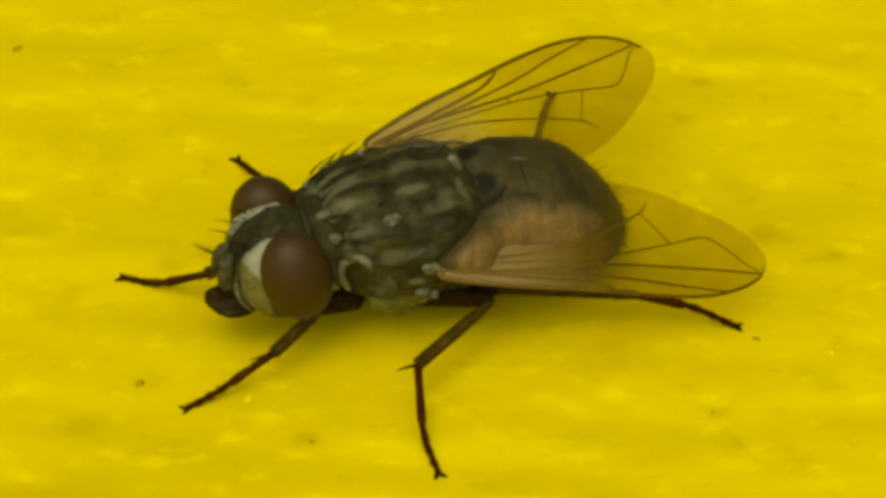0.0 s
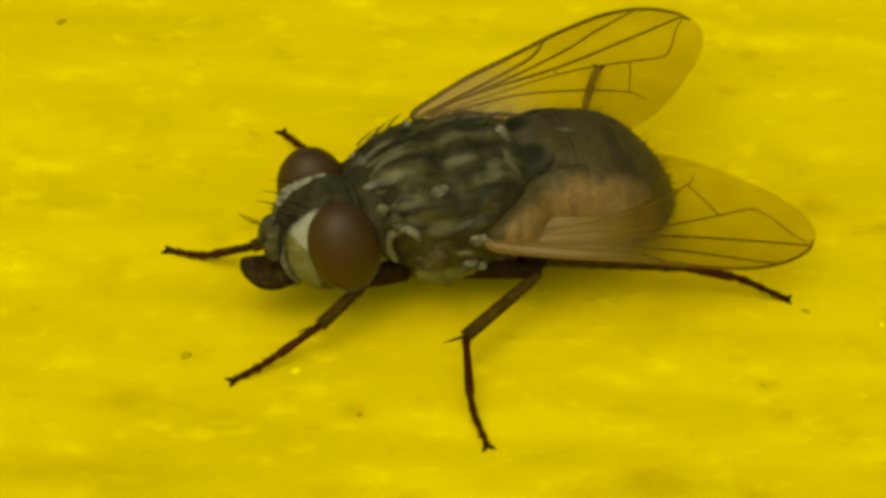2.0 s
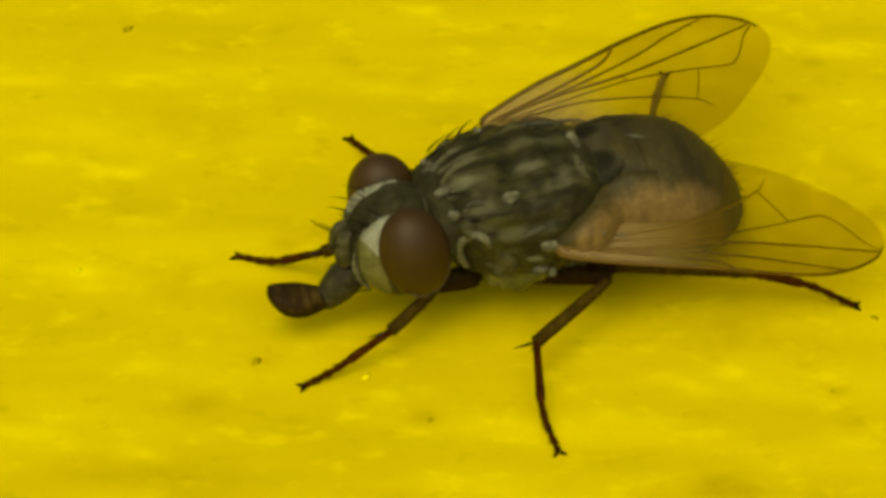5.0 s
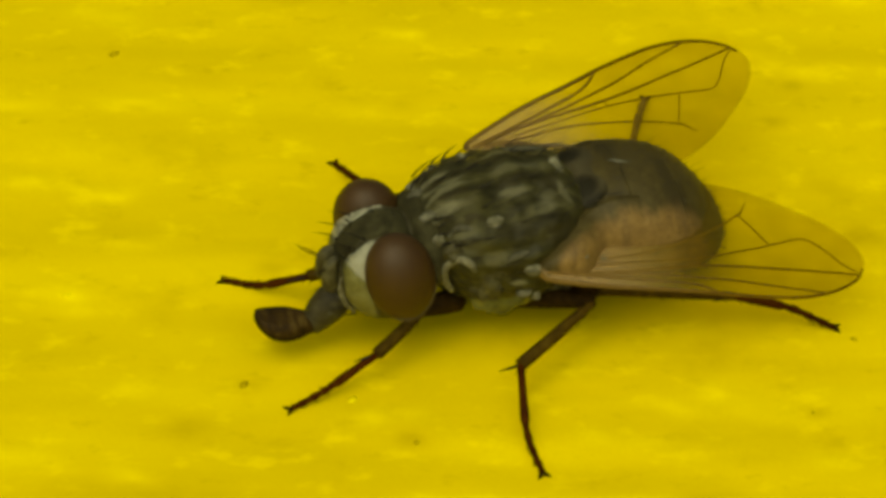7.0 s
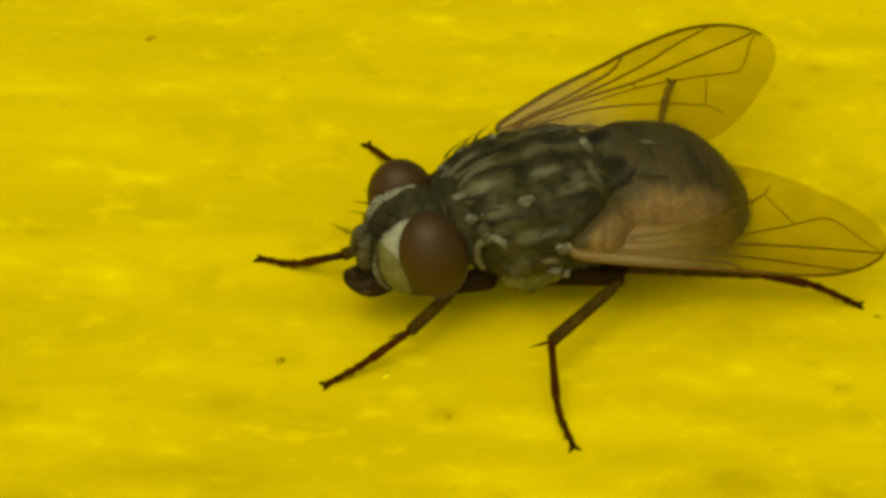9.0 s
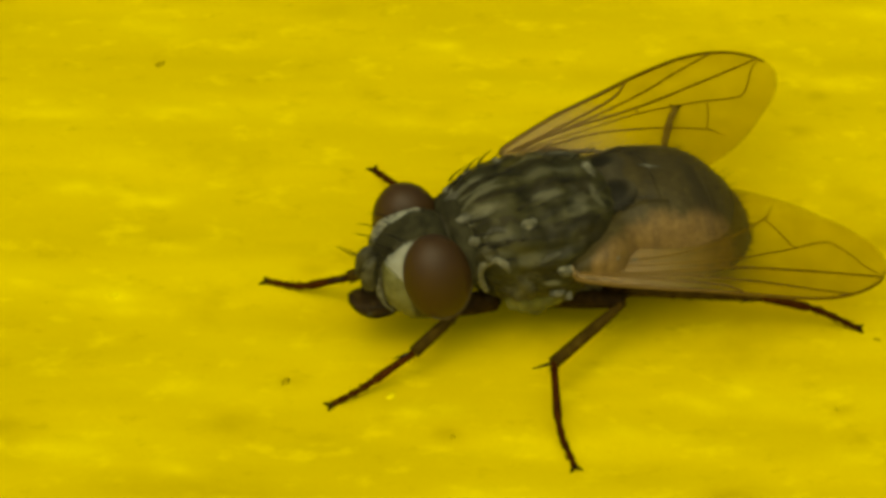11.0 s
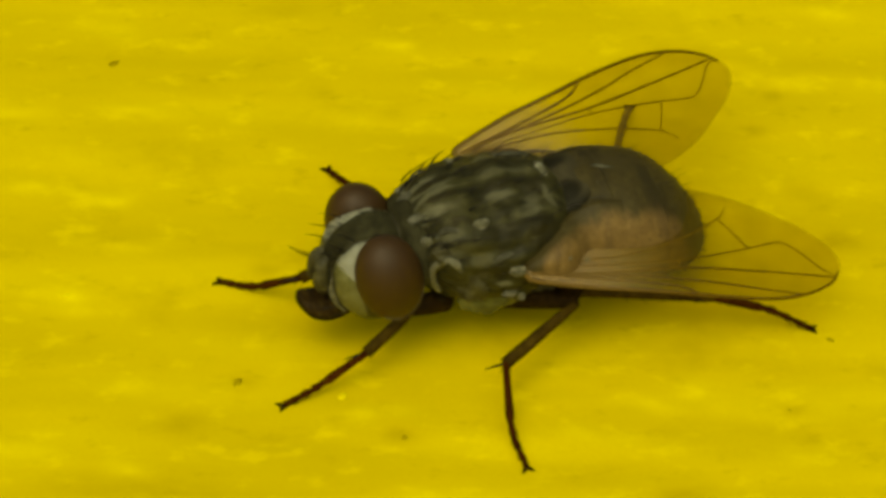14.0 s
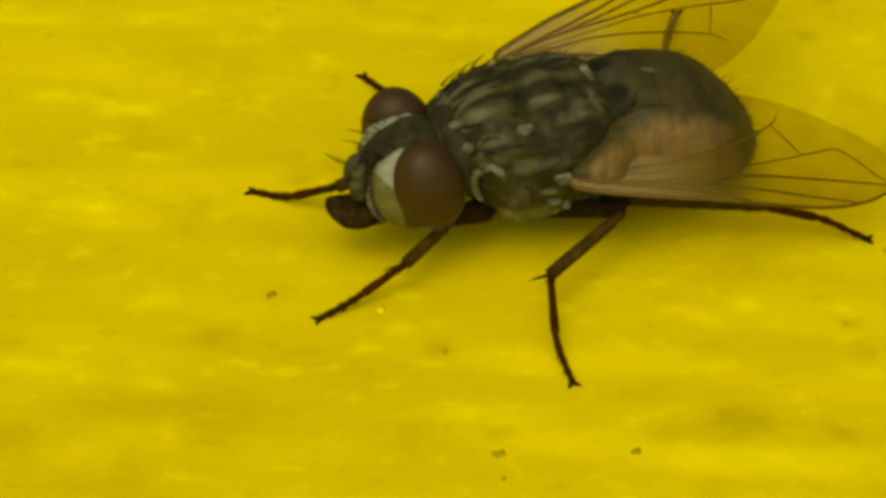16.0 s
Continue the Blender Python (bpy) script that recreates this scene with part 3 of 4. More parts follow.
def build_thorax():
    bm = loft(bmesh.new(), [(1.50, 2.05, 0.28, 0.33), (1.34, 2.0, 0.74, 0.76), (0.95, 1.90, 1.18, 1.10), (0.3, 1.82, 1.40, 1.24),
                            (-0.35, 1.80, 1.43, 1.26), (-0.9, 1.85, 1.28, 1.14), (-1.25, 1.88, 1.0, 0.9), (-1.5, 1.85, 0.6, 0.6)],
              90, 140, keel=0.25, lump=0.08, rough=0.06)
    thorax = part("thorax", bm, THORAX, fly, "grey-dusted thorax with four black stripes")
    part("scutellum", blob(bmesh.new(), (-1.38, 0, 2.45), (0.62, 0.78, 0.29), (0, 12, 0), 0.10, 4), SCUTELLUM, thorax, "dark grey shield-shaped scutellum")
    for s in (1, -1):
        part("shoulder_callus", blob(bmesh.new(), (1.10, 0.84 * s, 2.26), (0.27, 0.24, 0.26), (0, 0, 0), 0.3, 4, seed=s), DARK, thorax, "grey shoulder knob")
        part("flank_plate", blob(bmesh.new(), (0.55, 1.06 * s, 1.72), (0.36, 0.26, 0.44), (0, 10, -12 * s), 0.5, 4, seed=2 + s), DARK, thorax, "grey-dusted side plate")
        part("flank_plate", blob(bmesh.new(), (-0.25, 1.14 * s, 1.66), (0.42, 0.26, 0.46), (0, -15, 8 * s), 0.5, 4, seed=4 + s), THORAX, thorax)
        # Pale dusted ridges and spots.
        for at, size, turn in (((1.32, 0.70, 2.47), (0.12, 0.10, 0.11), 0), ((0.41, 0.89, 2.76), (0.14, 0.10, 0.08), 10), ((1.38, 0.30, 2.70), (0.17, 0.09, 0.07), 25),
                               ((0.05, 1.37, 1.50), (0.14, 0.09, 0.07), 0), ((-0.18, 1.33, 1.34), (0.08, 0.09, 0.11), 0),
                               ((0.18, 1.30, 2.26), (0.22, 0.06, 0.06), 15), ((-1.02, 0.06, 2.91), (0.10, 0.16, 0.06), 0)):
            part("dust_patch", blob(bmesh.new(), (at[0], at[1] * s, at[2]), size, (-35 * s if at[1] > 0.4 else 0, turn, 0), 0.35, 3, at[0] * 5), PALE if size[1] > 0.095 else GREY, thorax)
        bm = tube(bmesh.new(), [(1.18, 0.92 * s, 1.50), (1.32, 0.92 * s, 1.82), (1.28, 0.96 * s, 2.10), (1.10, 1.08 * s, 2.28), (0.96, 1.18 * s, 2.24), (0.88, 1.25 * s, 2.08)],
                  [0.05, 0.085, 0.075, 0.06, 0.075, 0.03], 10, 26)
        part("pale_ridge", bm, PALE, thorax, "whitish arched ridge on the flank")
        bm = tube(bmesh.new(), [(1.18, 0.76 * s, 2.54), (1.03, 0.77 * s, 2.68), (0.86, 0.84 * s, 2.69), (0.70, 0.92 * s, 2.64)], [0.03, 0.06, 0.055, 0.02], 10, 18)
        part("pale_ridge", bm, GREY, thorax)
        bm = tube(bmesh.new(), [(-0.96, 0.04 * s, 2.91), (-1.05, 0.16 * s, 2.86), (-1.12, 0.30 * s, 2.81)], [0.03, 0.06, 0.02], 10, 14)
        part("pale_ridge", bm, GREY, thorax)
        if s < 0:
            bm = tube(bmesh.new(), [(-0.92, -1.03, 2.55), (-1.2, -0.93, 2.58), (-1.45, -0.84, 2.58), (-1.7, -0.75, 2.54)], [0.02, 0.035, 0.03, 0.015], 8, 18)
            part("pale_ridge", bm, RIM, thorax)
            bm = tube(bmesh.new(), [(-0.15, -0.66, 2.90), (-0.5, -0.66, 2.90), (-0.85, -0.62, 2.85), (-1.0, -0.55, 2.82)], [0.015, 0.04, 0.04, 0.015], 8, 18)
            part("pale_ridge", bm, GREY, thorax)
        part("lower_plate", blob(bmesh.new(), (0.22, 0.84 * s, 1.12), (0.60, 0.32, 0.38), (0, 0, 0), 0.3, 4, seed=6 + s), BOUNCE, thorax, "underside plate with the board's olive bounce light painted in")
        part("hind_plate", blob(bmesh.new(), (-0.70, 1.02 * s, 1.25), (0.30, 0.22, 0.32), (0, 0, 0), 0.4, 4, seed=8 + s), DARK, thorax)
        part("wing_root", blob(bmesh.new(), (-0.10, 1.42 * s, 1.98), (0.18, 0.11, 0.11), (0, 0, -15 * s), 0.2, 2), PALE, thorax)
        bm = tube(bmesh.new(), [(-0.85, 1.0 * s, 1.50), (-1.0, 1.2 * s, 1.52), (-1.15, 1.38 * s, 1.55)], [0.035, 0.03, 0.05])
        blob(bm, (-1.18, 1.42 * s, 1.56), (0.13, 0.09, 0.10), sub=2)
        part("haltere", bm, SQUAMA, thorax, "pale club-shaped balancer")
        # The squama: a pale lobe behind the wing root.
        bm = bmesh.new()
        lobe(bm, s)
        part("squama", bm, ABDOMEN, thorax, "buff skin lobe behind the wing")
        # Two pale blobs stand in for specular glints on the squama.
        for at, turn in (((-0.99, 1.60, 2.17), 55), ((-1.30, 1.58, 2.02), 10)):
            part("glint_blob", blob(bmesh.new(), (at[0], at[1] * s, at[2]), (0.07, 0.024, 0.02), (0, 0, turn * s), 0.3, 2), PALE, thorax)
    # Back bristles, in rows, pointing rearwards.
    rng = random.Random(4)
    for y in (0.28, 0.62, 0.98):
        for x in (1.25, 0.9, 0.5, 0.05, -0.4, -0.85):
            for s in (1, -1):
                k = math.sqrt(max(0.0, 1 - (y / 1.42) ** 2))
                z = 1.82 + (1.22 if x < 0.7 else 1.02) * k - 0.05
                bm = spike(bmesh.new(), (x + rng.uniform(-0.08, 0.08), y * s, z), (-0.75, 0.25 * s * y, 0.75), rng.uniform(0.36, 0.58), 0.020 if x > 0.4 else 0.012, (-0.3, 0, -0.25))
                part("bristle", bm, BRISTLE, thorax)
    for s in (1, -1):
        for x, y, z in ((-1.75, 0.3, 2.62), (-1.6, 0.6, 2.55), (-1.3, 0.74, 2.6), (0.9, 1.15, 2.3), (0.5, 1.38, 2.2), (0.2, 1.42, 2.0)):
            bm = spike(bmesh.new(), (x, y * s, z), (-0.8, 0.5 * s, 0.45), rng.uniform(0.35, 0.5), 0.012, (-0.2, 0, -0.2))
            part("bristle", bm, BRISTLE, thorax)
        for x, y, z, l in ((1.38, 0.62, 2.50, 0.62), (1.28, 0.78, 2.42, 0.55), (1.12, 0.92, 2.42, 0.6), (0.92, 0.98, 2.52, 0.62), (0.66, 1.06, 2.56, 0.6), (1.30, 0.40, 2.66, 0.5)):
            bm = spike(bmesh.new(), (x, y * s, z), (-0.3, 0.5 * s, 0.7), 0.66 * l, 0.028, (-0.6, 0.0, -0.3))
            part("bristle", bm, BRISTLE, thorax)
    bm = bmesh.new()
    for _ in range(420):
        x, a = rng.uniform(-1.1, 1.3), rng.uniform(-20, 200)
        r = 1.40 if -0.6 < x < 0.6 else 1.22
        c, s = math.cos(radians(a)), math.sin(radians(a))
        spike(bm, (x, r * c * 0.98, 1.83 + (r - 0.16) * s), (-0.8, 0.5 * c, 0.5 * s), rng.uniform(0.1, 0.2), 0.006, (-0.1, 0, -0.1), 3)
    tagged(part("fine_hair", bm, BRISTLE, thorax), kind="stuff")


def lobe(bm, s):
    """A cupped skin lobe, thin but solid."""
    nu, nv = 16, 12
    low_edge = spline([(-0.22, 1.52, 1.90), (-0.8, 1.72, 1.92), (-1.55, 1.55, 1.66), (-2.5, 1.30, 1.40)], nu + 1)
    top_edge = spline([(-0.22, 1.35, 2.06), (-0.75, 1.10, 2.32), (-1.55, 0.70, 2.50), (-2.5, 0.75, 2.40)], nu + 1)
    def at(u, v, d):
        p = Vector(low_edge[u]).lerp(Vector(top_edge[u]), v / nv)
        swell = math.sin(math.pi * v / nv) * math.sin(math.pi * (0.1 + 0.9 * u / nu))
        p += Vector((0, 0.14, 0.16)) * swell
        # Its hind part lies on the first ring of the abdomen and sinks into it.
        w = min(max((-1.05 - p.x) / 0.7, 0.0), 1.0)
        st = next(q for q in ABD_FINE if q[0] <= min(p.x, -1.16))
        a = math.atan2((p.z - st[1]) / st[3], p.y / st[2])
        k = 1.05 - 0.08 * min(max((-1.5 - p.x) / 0.9, 0.0), 1.0)
        p = p.lerp(Vector((p.x, st[2] * k * math.cos(a), st[1] + st[3] * k * math.sin(a))), w * w * (3 - 2 * w))
        p += Vector((0, 0.3 * d, d))
        return Vector((p.x, p.y * s, p.z)) * MM
    top = [[bm.verts.new(at(u, v, 0.02)) for v in range(nv + 1)] for u in range(nu + 1)]
    low = [[bm.verts.new(at(u, v, -0.02)) for v in range(nv + 1)] for u in range(nu + 1)]
    for u in range(nu):
        for v in range(nv):
            bm.faces.new((top[u][v], top[u + 1][v], top[u + 1][v + 1], top[u][v + 1]))
            bm.faces.new((low[u][v], low[u][v + 1], low[u + 1][v + 1], low[u + 1][v]))
        bm.faces.new((top[u][0], low[u][0], low[u + 1][0], top[u + 1][0]))
        bm.faces.new((top[u][nv], top[u + 1][nv], low[u + 1][nv], low[u][nv]))
    for v in range(nv):
        bm.faces.new((top[0][v], top[0][v + 1], low[0][v + 1], low[0][v]))
        bm.faces.new((top[nu][v], low[nu][v], low[nu][v + 1], top[nu][v + 1]))


def build_abdomen():
    abdomen = new("abdomen")
    abdomen.parent = fly
    fine = spline(ABD, 61)
    cuts = [(0, 16), (15, 29), (28, 43), (42, 60)]
    for k, (a, b) in enumerate(cuts):
        st = [tuple(fine[i]) for i in range(a, b + 1, 2 if (b - a) % 2 == 0 else 1)]
        # Each ring is a little fuller at its hind edge, where it overlaps the next.
        if k < 3:
            x, cz, hw, hh = st[-1]
            st[-1] = (x, cz, hw * 1.015, hh * 1.015)
            st.append((x - 0.02, cz, hw * 0.97, hh * 0.97))
        bm = loft(bmesh.new(), st, 18, 64, keel=0.08, lump=0.03, seed=0)
        part("tergite", bm, ABDOMEN, abdomen, ("buff-sided brown base ring", "brown ring with buff flank", "brown ring with buff flank", "dark blunt tip ring")[k])
    part("dust_streak", blob(bmesh.new(), (-2.16, 0.05, 2.72), (0.24, 0.035, 0.025), (0, -10, -18), 0.3, 3), GREY, abdomen)
    rng = random.Random(9)
    bm = bmesh.new()
    for _ in range(1100):
        x, cz, hw, hh = fine[rng.randint(8, 58)]
        a = rng.uniform(0, 2 * math.pi)
        c, s = math.cos(a), math.sin(a)
        back = 1.0 if x > -3.0 else 0.6
        spike(bm, (x, hw * c * 0.99, cz + hh * s * 0.99), (-0.9 * back, 0.5 * c, 0.5 * s), rng.uniform(0.05, 0.10), 0.004, (-0.15, 0, -0.15), 3)
    tagged(part("fine_hair", bm, BRISTLE, abdomen), kind="stuff")
    for x, cz, hw, hh in (fine[29], fine[43], fine[52]):
        for a in range(10, 180, 20):
            c, s = math.cos(radians(a)), math.sin(radians(a))
            part("bristle", spike(bmesh.new(), (x, hw * c, cz + hh * s), (-0.85, 0.4 * c, 0.4 * s), rng.uniform(0.18, 0.28), 0.006, (-0.1, 0, -0.2)), BRISTLE, abdomen)


HEAD_C, HEAD_R = (2.12, 0, 1.70), (0.86, 1.10, 0.92)


def build_head():
    head = part("head", blob(bmesh.new(), HEAD_C, HEAD_R, lump=0.03, sub=4), DARK, fly, "dark head with silvery face")
    part("neck", tube(bmesh.new(), [(1.15, 0, 2.0), (1.5, 0, 2.0), (1.9, 0, 1.95)], [0.55, 0.55, 0.55], 20), BLACK, head)
    # Added dark blob that closes and shades the gap between head and thorax.
    part("gap_filler", blob(bmesh.new(), (1.42, 0, 2.0), (0.34, 0.98, 0.74), (0, 0, 0), 0.1), VELVET, head, "black filler for the shaded gap behind the head")
    part("brow_band", plate(bmesh.new(), HEAD_C, HEAD_R, (118, 18), lambda t: -0.30 + 0.06 * min(1, 1.5 * t), lambda t: 0.52 - 0.26 * min(1, 1.5 * t), 0.03), VELVET, head, "velvety black band between the eyes")
    part("face", plate(bmesh.new(), HEAD_C, HEAD_R, (18, -52), lambda t: -0.30 - 0.30 * t, lambda t: 0.30 + 0.30 * t, 0.02), DARK, head, "dark grey face")
    for s in (1, -1):
        e0, e1 = (lambda t: 0.52 - 0.25 * min(1, 2.6 * t) + 0.50 * max(0, t - 0.36) + 0.03 * math.sin(23 * t)), (lambda t: 0.60 + 0.32 * min(1, 1.6 * t))
        if s < 0:
            f0, f1 = (lambda t: -0.60 - 0.32 * min(1, 1.6 * t)), (lambda t: -0.30 + 0.05 * min(1, 2.6 * t) - 0.50 * max(0, t - 0.36) - 0.03 * math.sin(23 * t))
        else:
            f0, f1 = e0, e1
        part("cheek_plate", plate(bmesh.new(), HEAD_C, HEAD_R, (100, 28), lambda t: f0(0.44 * t), lambda t: f1(0.44 * t), 0.025), SILVER, head, "silvery white stripe along the eye")
        part("jowl", plate(bmesh.new(), HEAD_C, HEAD_R, (27.5, -62), lambda t: f0(0.447 + 0.553 * t), lambda t: f1(0.447 + 0.553 * t), 0.02), JOWL, head, "grey lower cheek with yellow bounce light painted in")
        part("compound_eye", blob(bmesh.new(), (2.06, 0.80 * s, 1.97), (0.60, 0.56, 0.83), (8 * s, 10, 12 * s), 0, 4), EYE, head, "red-brown compound eye")
        # The pale rim under and behind the eye.
        turn = Euler([radians(8 * s), radians(10), radians(12 * s)]).to_matrix()
        rim = []
        for a in range(165, 316, 15):
            c, d = math.cos(radians(a)), math.sin(radians(a))
            y = 0.13 - 0.16 * d
            k = math.sqrt(1 - (y / 0.56) ** 2)
            rim.append(turn @ Vector((0.60 * c * k, y * s, 0.83 * d * k)) + Vector((2.06, 0.80 * s, 1.97)))
        part("eye_rim", tube(bmesh.new(), rim, [0.012] + [0.03] * (len(rim) - 2) + [0.012], 8, 40), RIM, head, "pale buff rim round the eye")
        bm = tube(bmesh.new(), [(2.92, 0.12 * s, 2.12), (3.06, 0.15 * s, 1.98), (3.08, 0.17 * s, 1.62), (3.02, 0.17 * s, 1.45)], [0.08, 0.13, 0.155, 0.07], 12, 14)
        part("antenna", bm, DARK, head, "drooping grey-black antenna")
        bm = tube(bmesh.new(), [(3.12, 0.17 * s, 1.95), (3.35, 0.30 * s, 2.02), (3.5, 0.42 * s, 2.12)], [0.016, 0.010, 0.003], 5)
        for k in range(9):
            t = 0.15 + 0.085 * k
            p = Vector((3.12, 0.17 * s, 1.95)).lerp(Vector((3.5, 0.42 * s, 2.12)), t)
            spike(bm, p, (0.5, 0.1 * s, 0.9), 0.16 * (1.1 - t), 0.005, (0.1, 0, 0), 3)
            spike(bm, p, (0.5, 0.3 * s, -0.9), 0.14 * (1.1 - t), 0.005, (0.1, 0, 0), 3)
        part("arista", bm, BRISTLE, head, "feathered bristle of the antenna")
        bm = tube(bmesh.new(), [(2.93, 0.31 * s, 1.82), (2.96, 0.34 * s, 1.55), (2.88, 0.40 * s, 1.28), (2.74, 0.44 * s, 1.08)], [0.03, 0.05, 0.045, 0.02], 8, 18)
        part("face_ridge", bm, PALE, head)
        for x, y, z, l in ((2.55, 0.34, 2.55, 0.45), (2.75, 0.32, 2.38, 0.45), (2.88, 0.30, 2.22, 0.4)):
            part("bristle", spike(bmesh.new(), (x, y * s, z), (0.75, -0.15 * s, 0.7), l, 0.015, (0.2, 0, -0.1)), BRISTLE, head)
        for x, y, z, l in ((2.80, 0.36, 1.15, 0.5), (2.72, 0.42, 1.02, 0.3), (2.84, 0.33, 1.3, 0.3)):
            part("vibrissa", spike(bmesh.new(), (x, y * s, z), (0.9, -0.2 * s, 0.05), l, 0.013, (0.1, 0, -0.1)), BRISTLE, head)
        bm = tube(bmesh.new(), [(2.78, 0.22 * s, 1.02), (2.98, 0.27 * s, 0.98), (3.18, 0.28 * s, 1.04)], [0.03, 0.045, 0.06], 8)
        part("palp", bm, DARK, head, "short dark palp")
    rng = random.Random(3)
    bm = bmesh.new()
    for _ in range(160):
        a, y = rng.uniform(-70, 110), rng.uniform(-0.45, 0.45)
        k = math.sqrt(1 - (y / HEAD_R[1]) ** 2)
        c, s = math.cos(radians(a)), math.sin(radians(a))
        spike(bm, (HEAD_C[0] + HEAD_R[0] * k * c, y, HEAD_C[2] + HEAD_R[2] * k * s), (c + 0.2, 0, s), rng.uniform(0.08, 0.22), 0.009, (0.2, 0, 0), 3)
    tagged(part("fine_hair", bm, BRISTLE, head), kind="stuff")


def build_mouth():
    """The folding proboscis: a snout that swings from the head, and the pad at its end."""
    bm = tube(bmesh.new(), [(-0.12, 0, 0), (0.25, 0, 0.01), (0.6, 0, 0), (0.92, 0, 0)], [0.20, 0.31, 0.29, 0.20], 18, 16)
    snout = part("snout", bm, ROSTRUM, fly, "soft grey-brown extending snout")
    bm = tube(bmesh.new(), [(-0.06, 0, 0.03), (0.18, 0, 0.0), (0.5, 0, -0.03), (0.82, 0, -0.02), (1.0, 0, 0.02), (1.08, 0, 0.05)], [0.12, 0.20, 0.28, 0.27, 0.20, 0.06], 20, 26)
    # A flat sole, a raised blunt front edge.
    for v in bm.verts:
        v.co.y *= 1.22
        v.co.x += 0.8 * v.co.z * min(max((v.co.x / MM - 0.6) / 0.4, 0.0), 1.0)
        v.co.z = min(max(v.co.z, -0.19 * MM), 0.17 * MM) + 0.12 * max(0.0, v.co.x - 0.85 * MM)
    pad = part("mouth_pad", bm, MOUTH, fly, "dark brown sponging mouth pad")
    for s in (1, -1):
        part("pad_groove", tube(bmesh.new(), [(0.25, 0.20 * s, 0.07), (0.5, 0.25 * s, 0.09), (0.75, 0.24 * s, 0.07)], [0.02, 0.035, 0.015], 8), BLACK, pad)
    return snout, pad


# Joint places in mm: foot, ankle, knee, hip.
LEGS = {
    "front_leg": [((4.17, 1.29, 0), (2.60, 1.12, 0.65), (1.66, 0.85, 1.13), (0.95, 0.62, 0.95)),
                  ((4.20, -2.25, 0), (3.03, -1.18, 0.65), (1.75, -1.05, 1.05), (0.95, -0.45, 0.85))],
    "middle_leg": [((0.76, 4.17, 0), (0.45, 2.30, 0.75), (-1.11, 1.64, 1.15), (0.10, 0.55, 0.75)),
                   ((1.37, -4.61, 0), (1.02, -2.62, 0.68), (0.0, -1.75, 1.10), (0.10, -0.55, 0.75))],
    "hind_leg": [((-5.24, 2.47, 0), (-3.66, 1.75, 0.62), (-1.36, 1.24, 1.00), (-0.55, 0.55, 0.80)),
                 ((-4.54, -4.46, 0), (-3.60, -2.75, 0.60), (-1.6, -1.75, 1.05), (-0.55, -0.55, 0.80))],
}


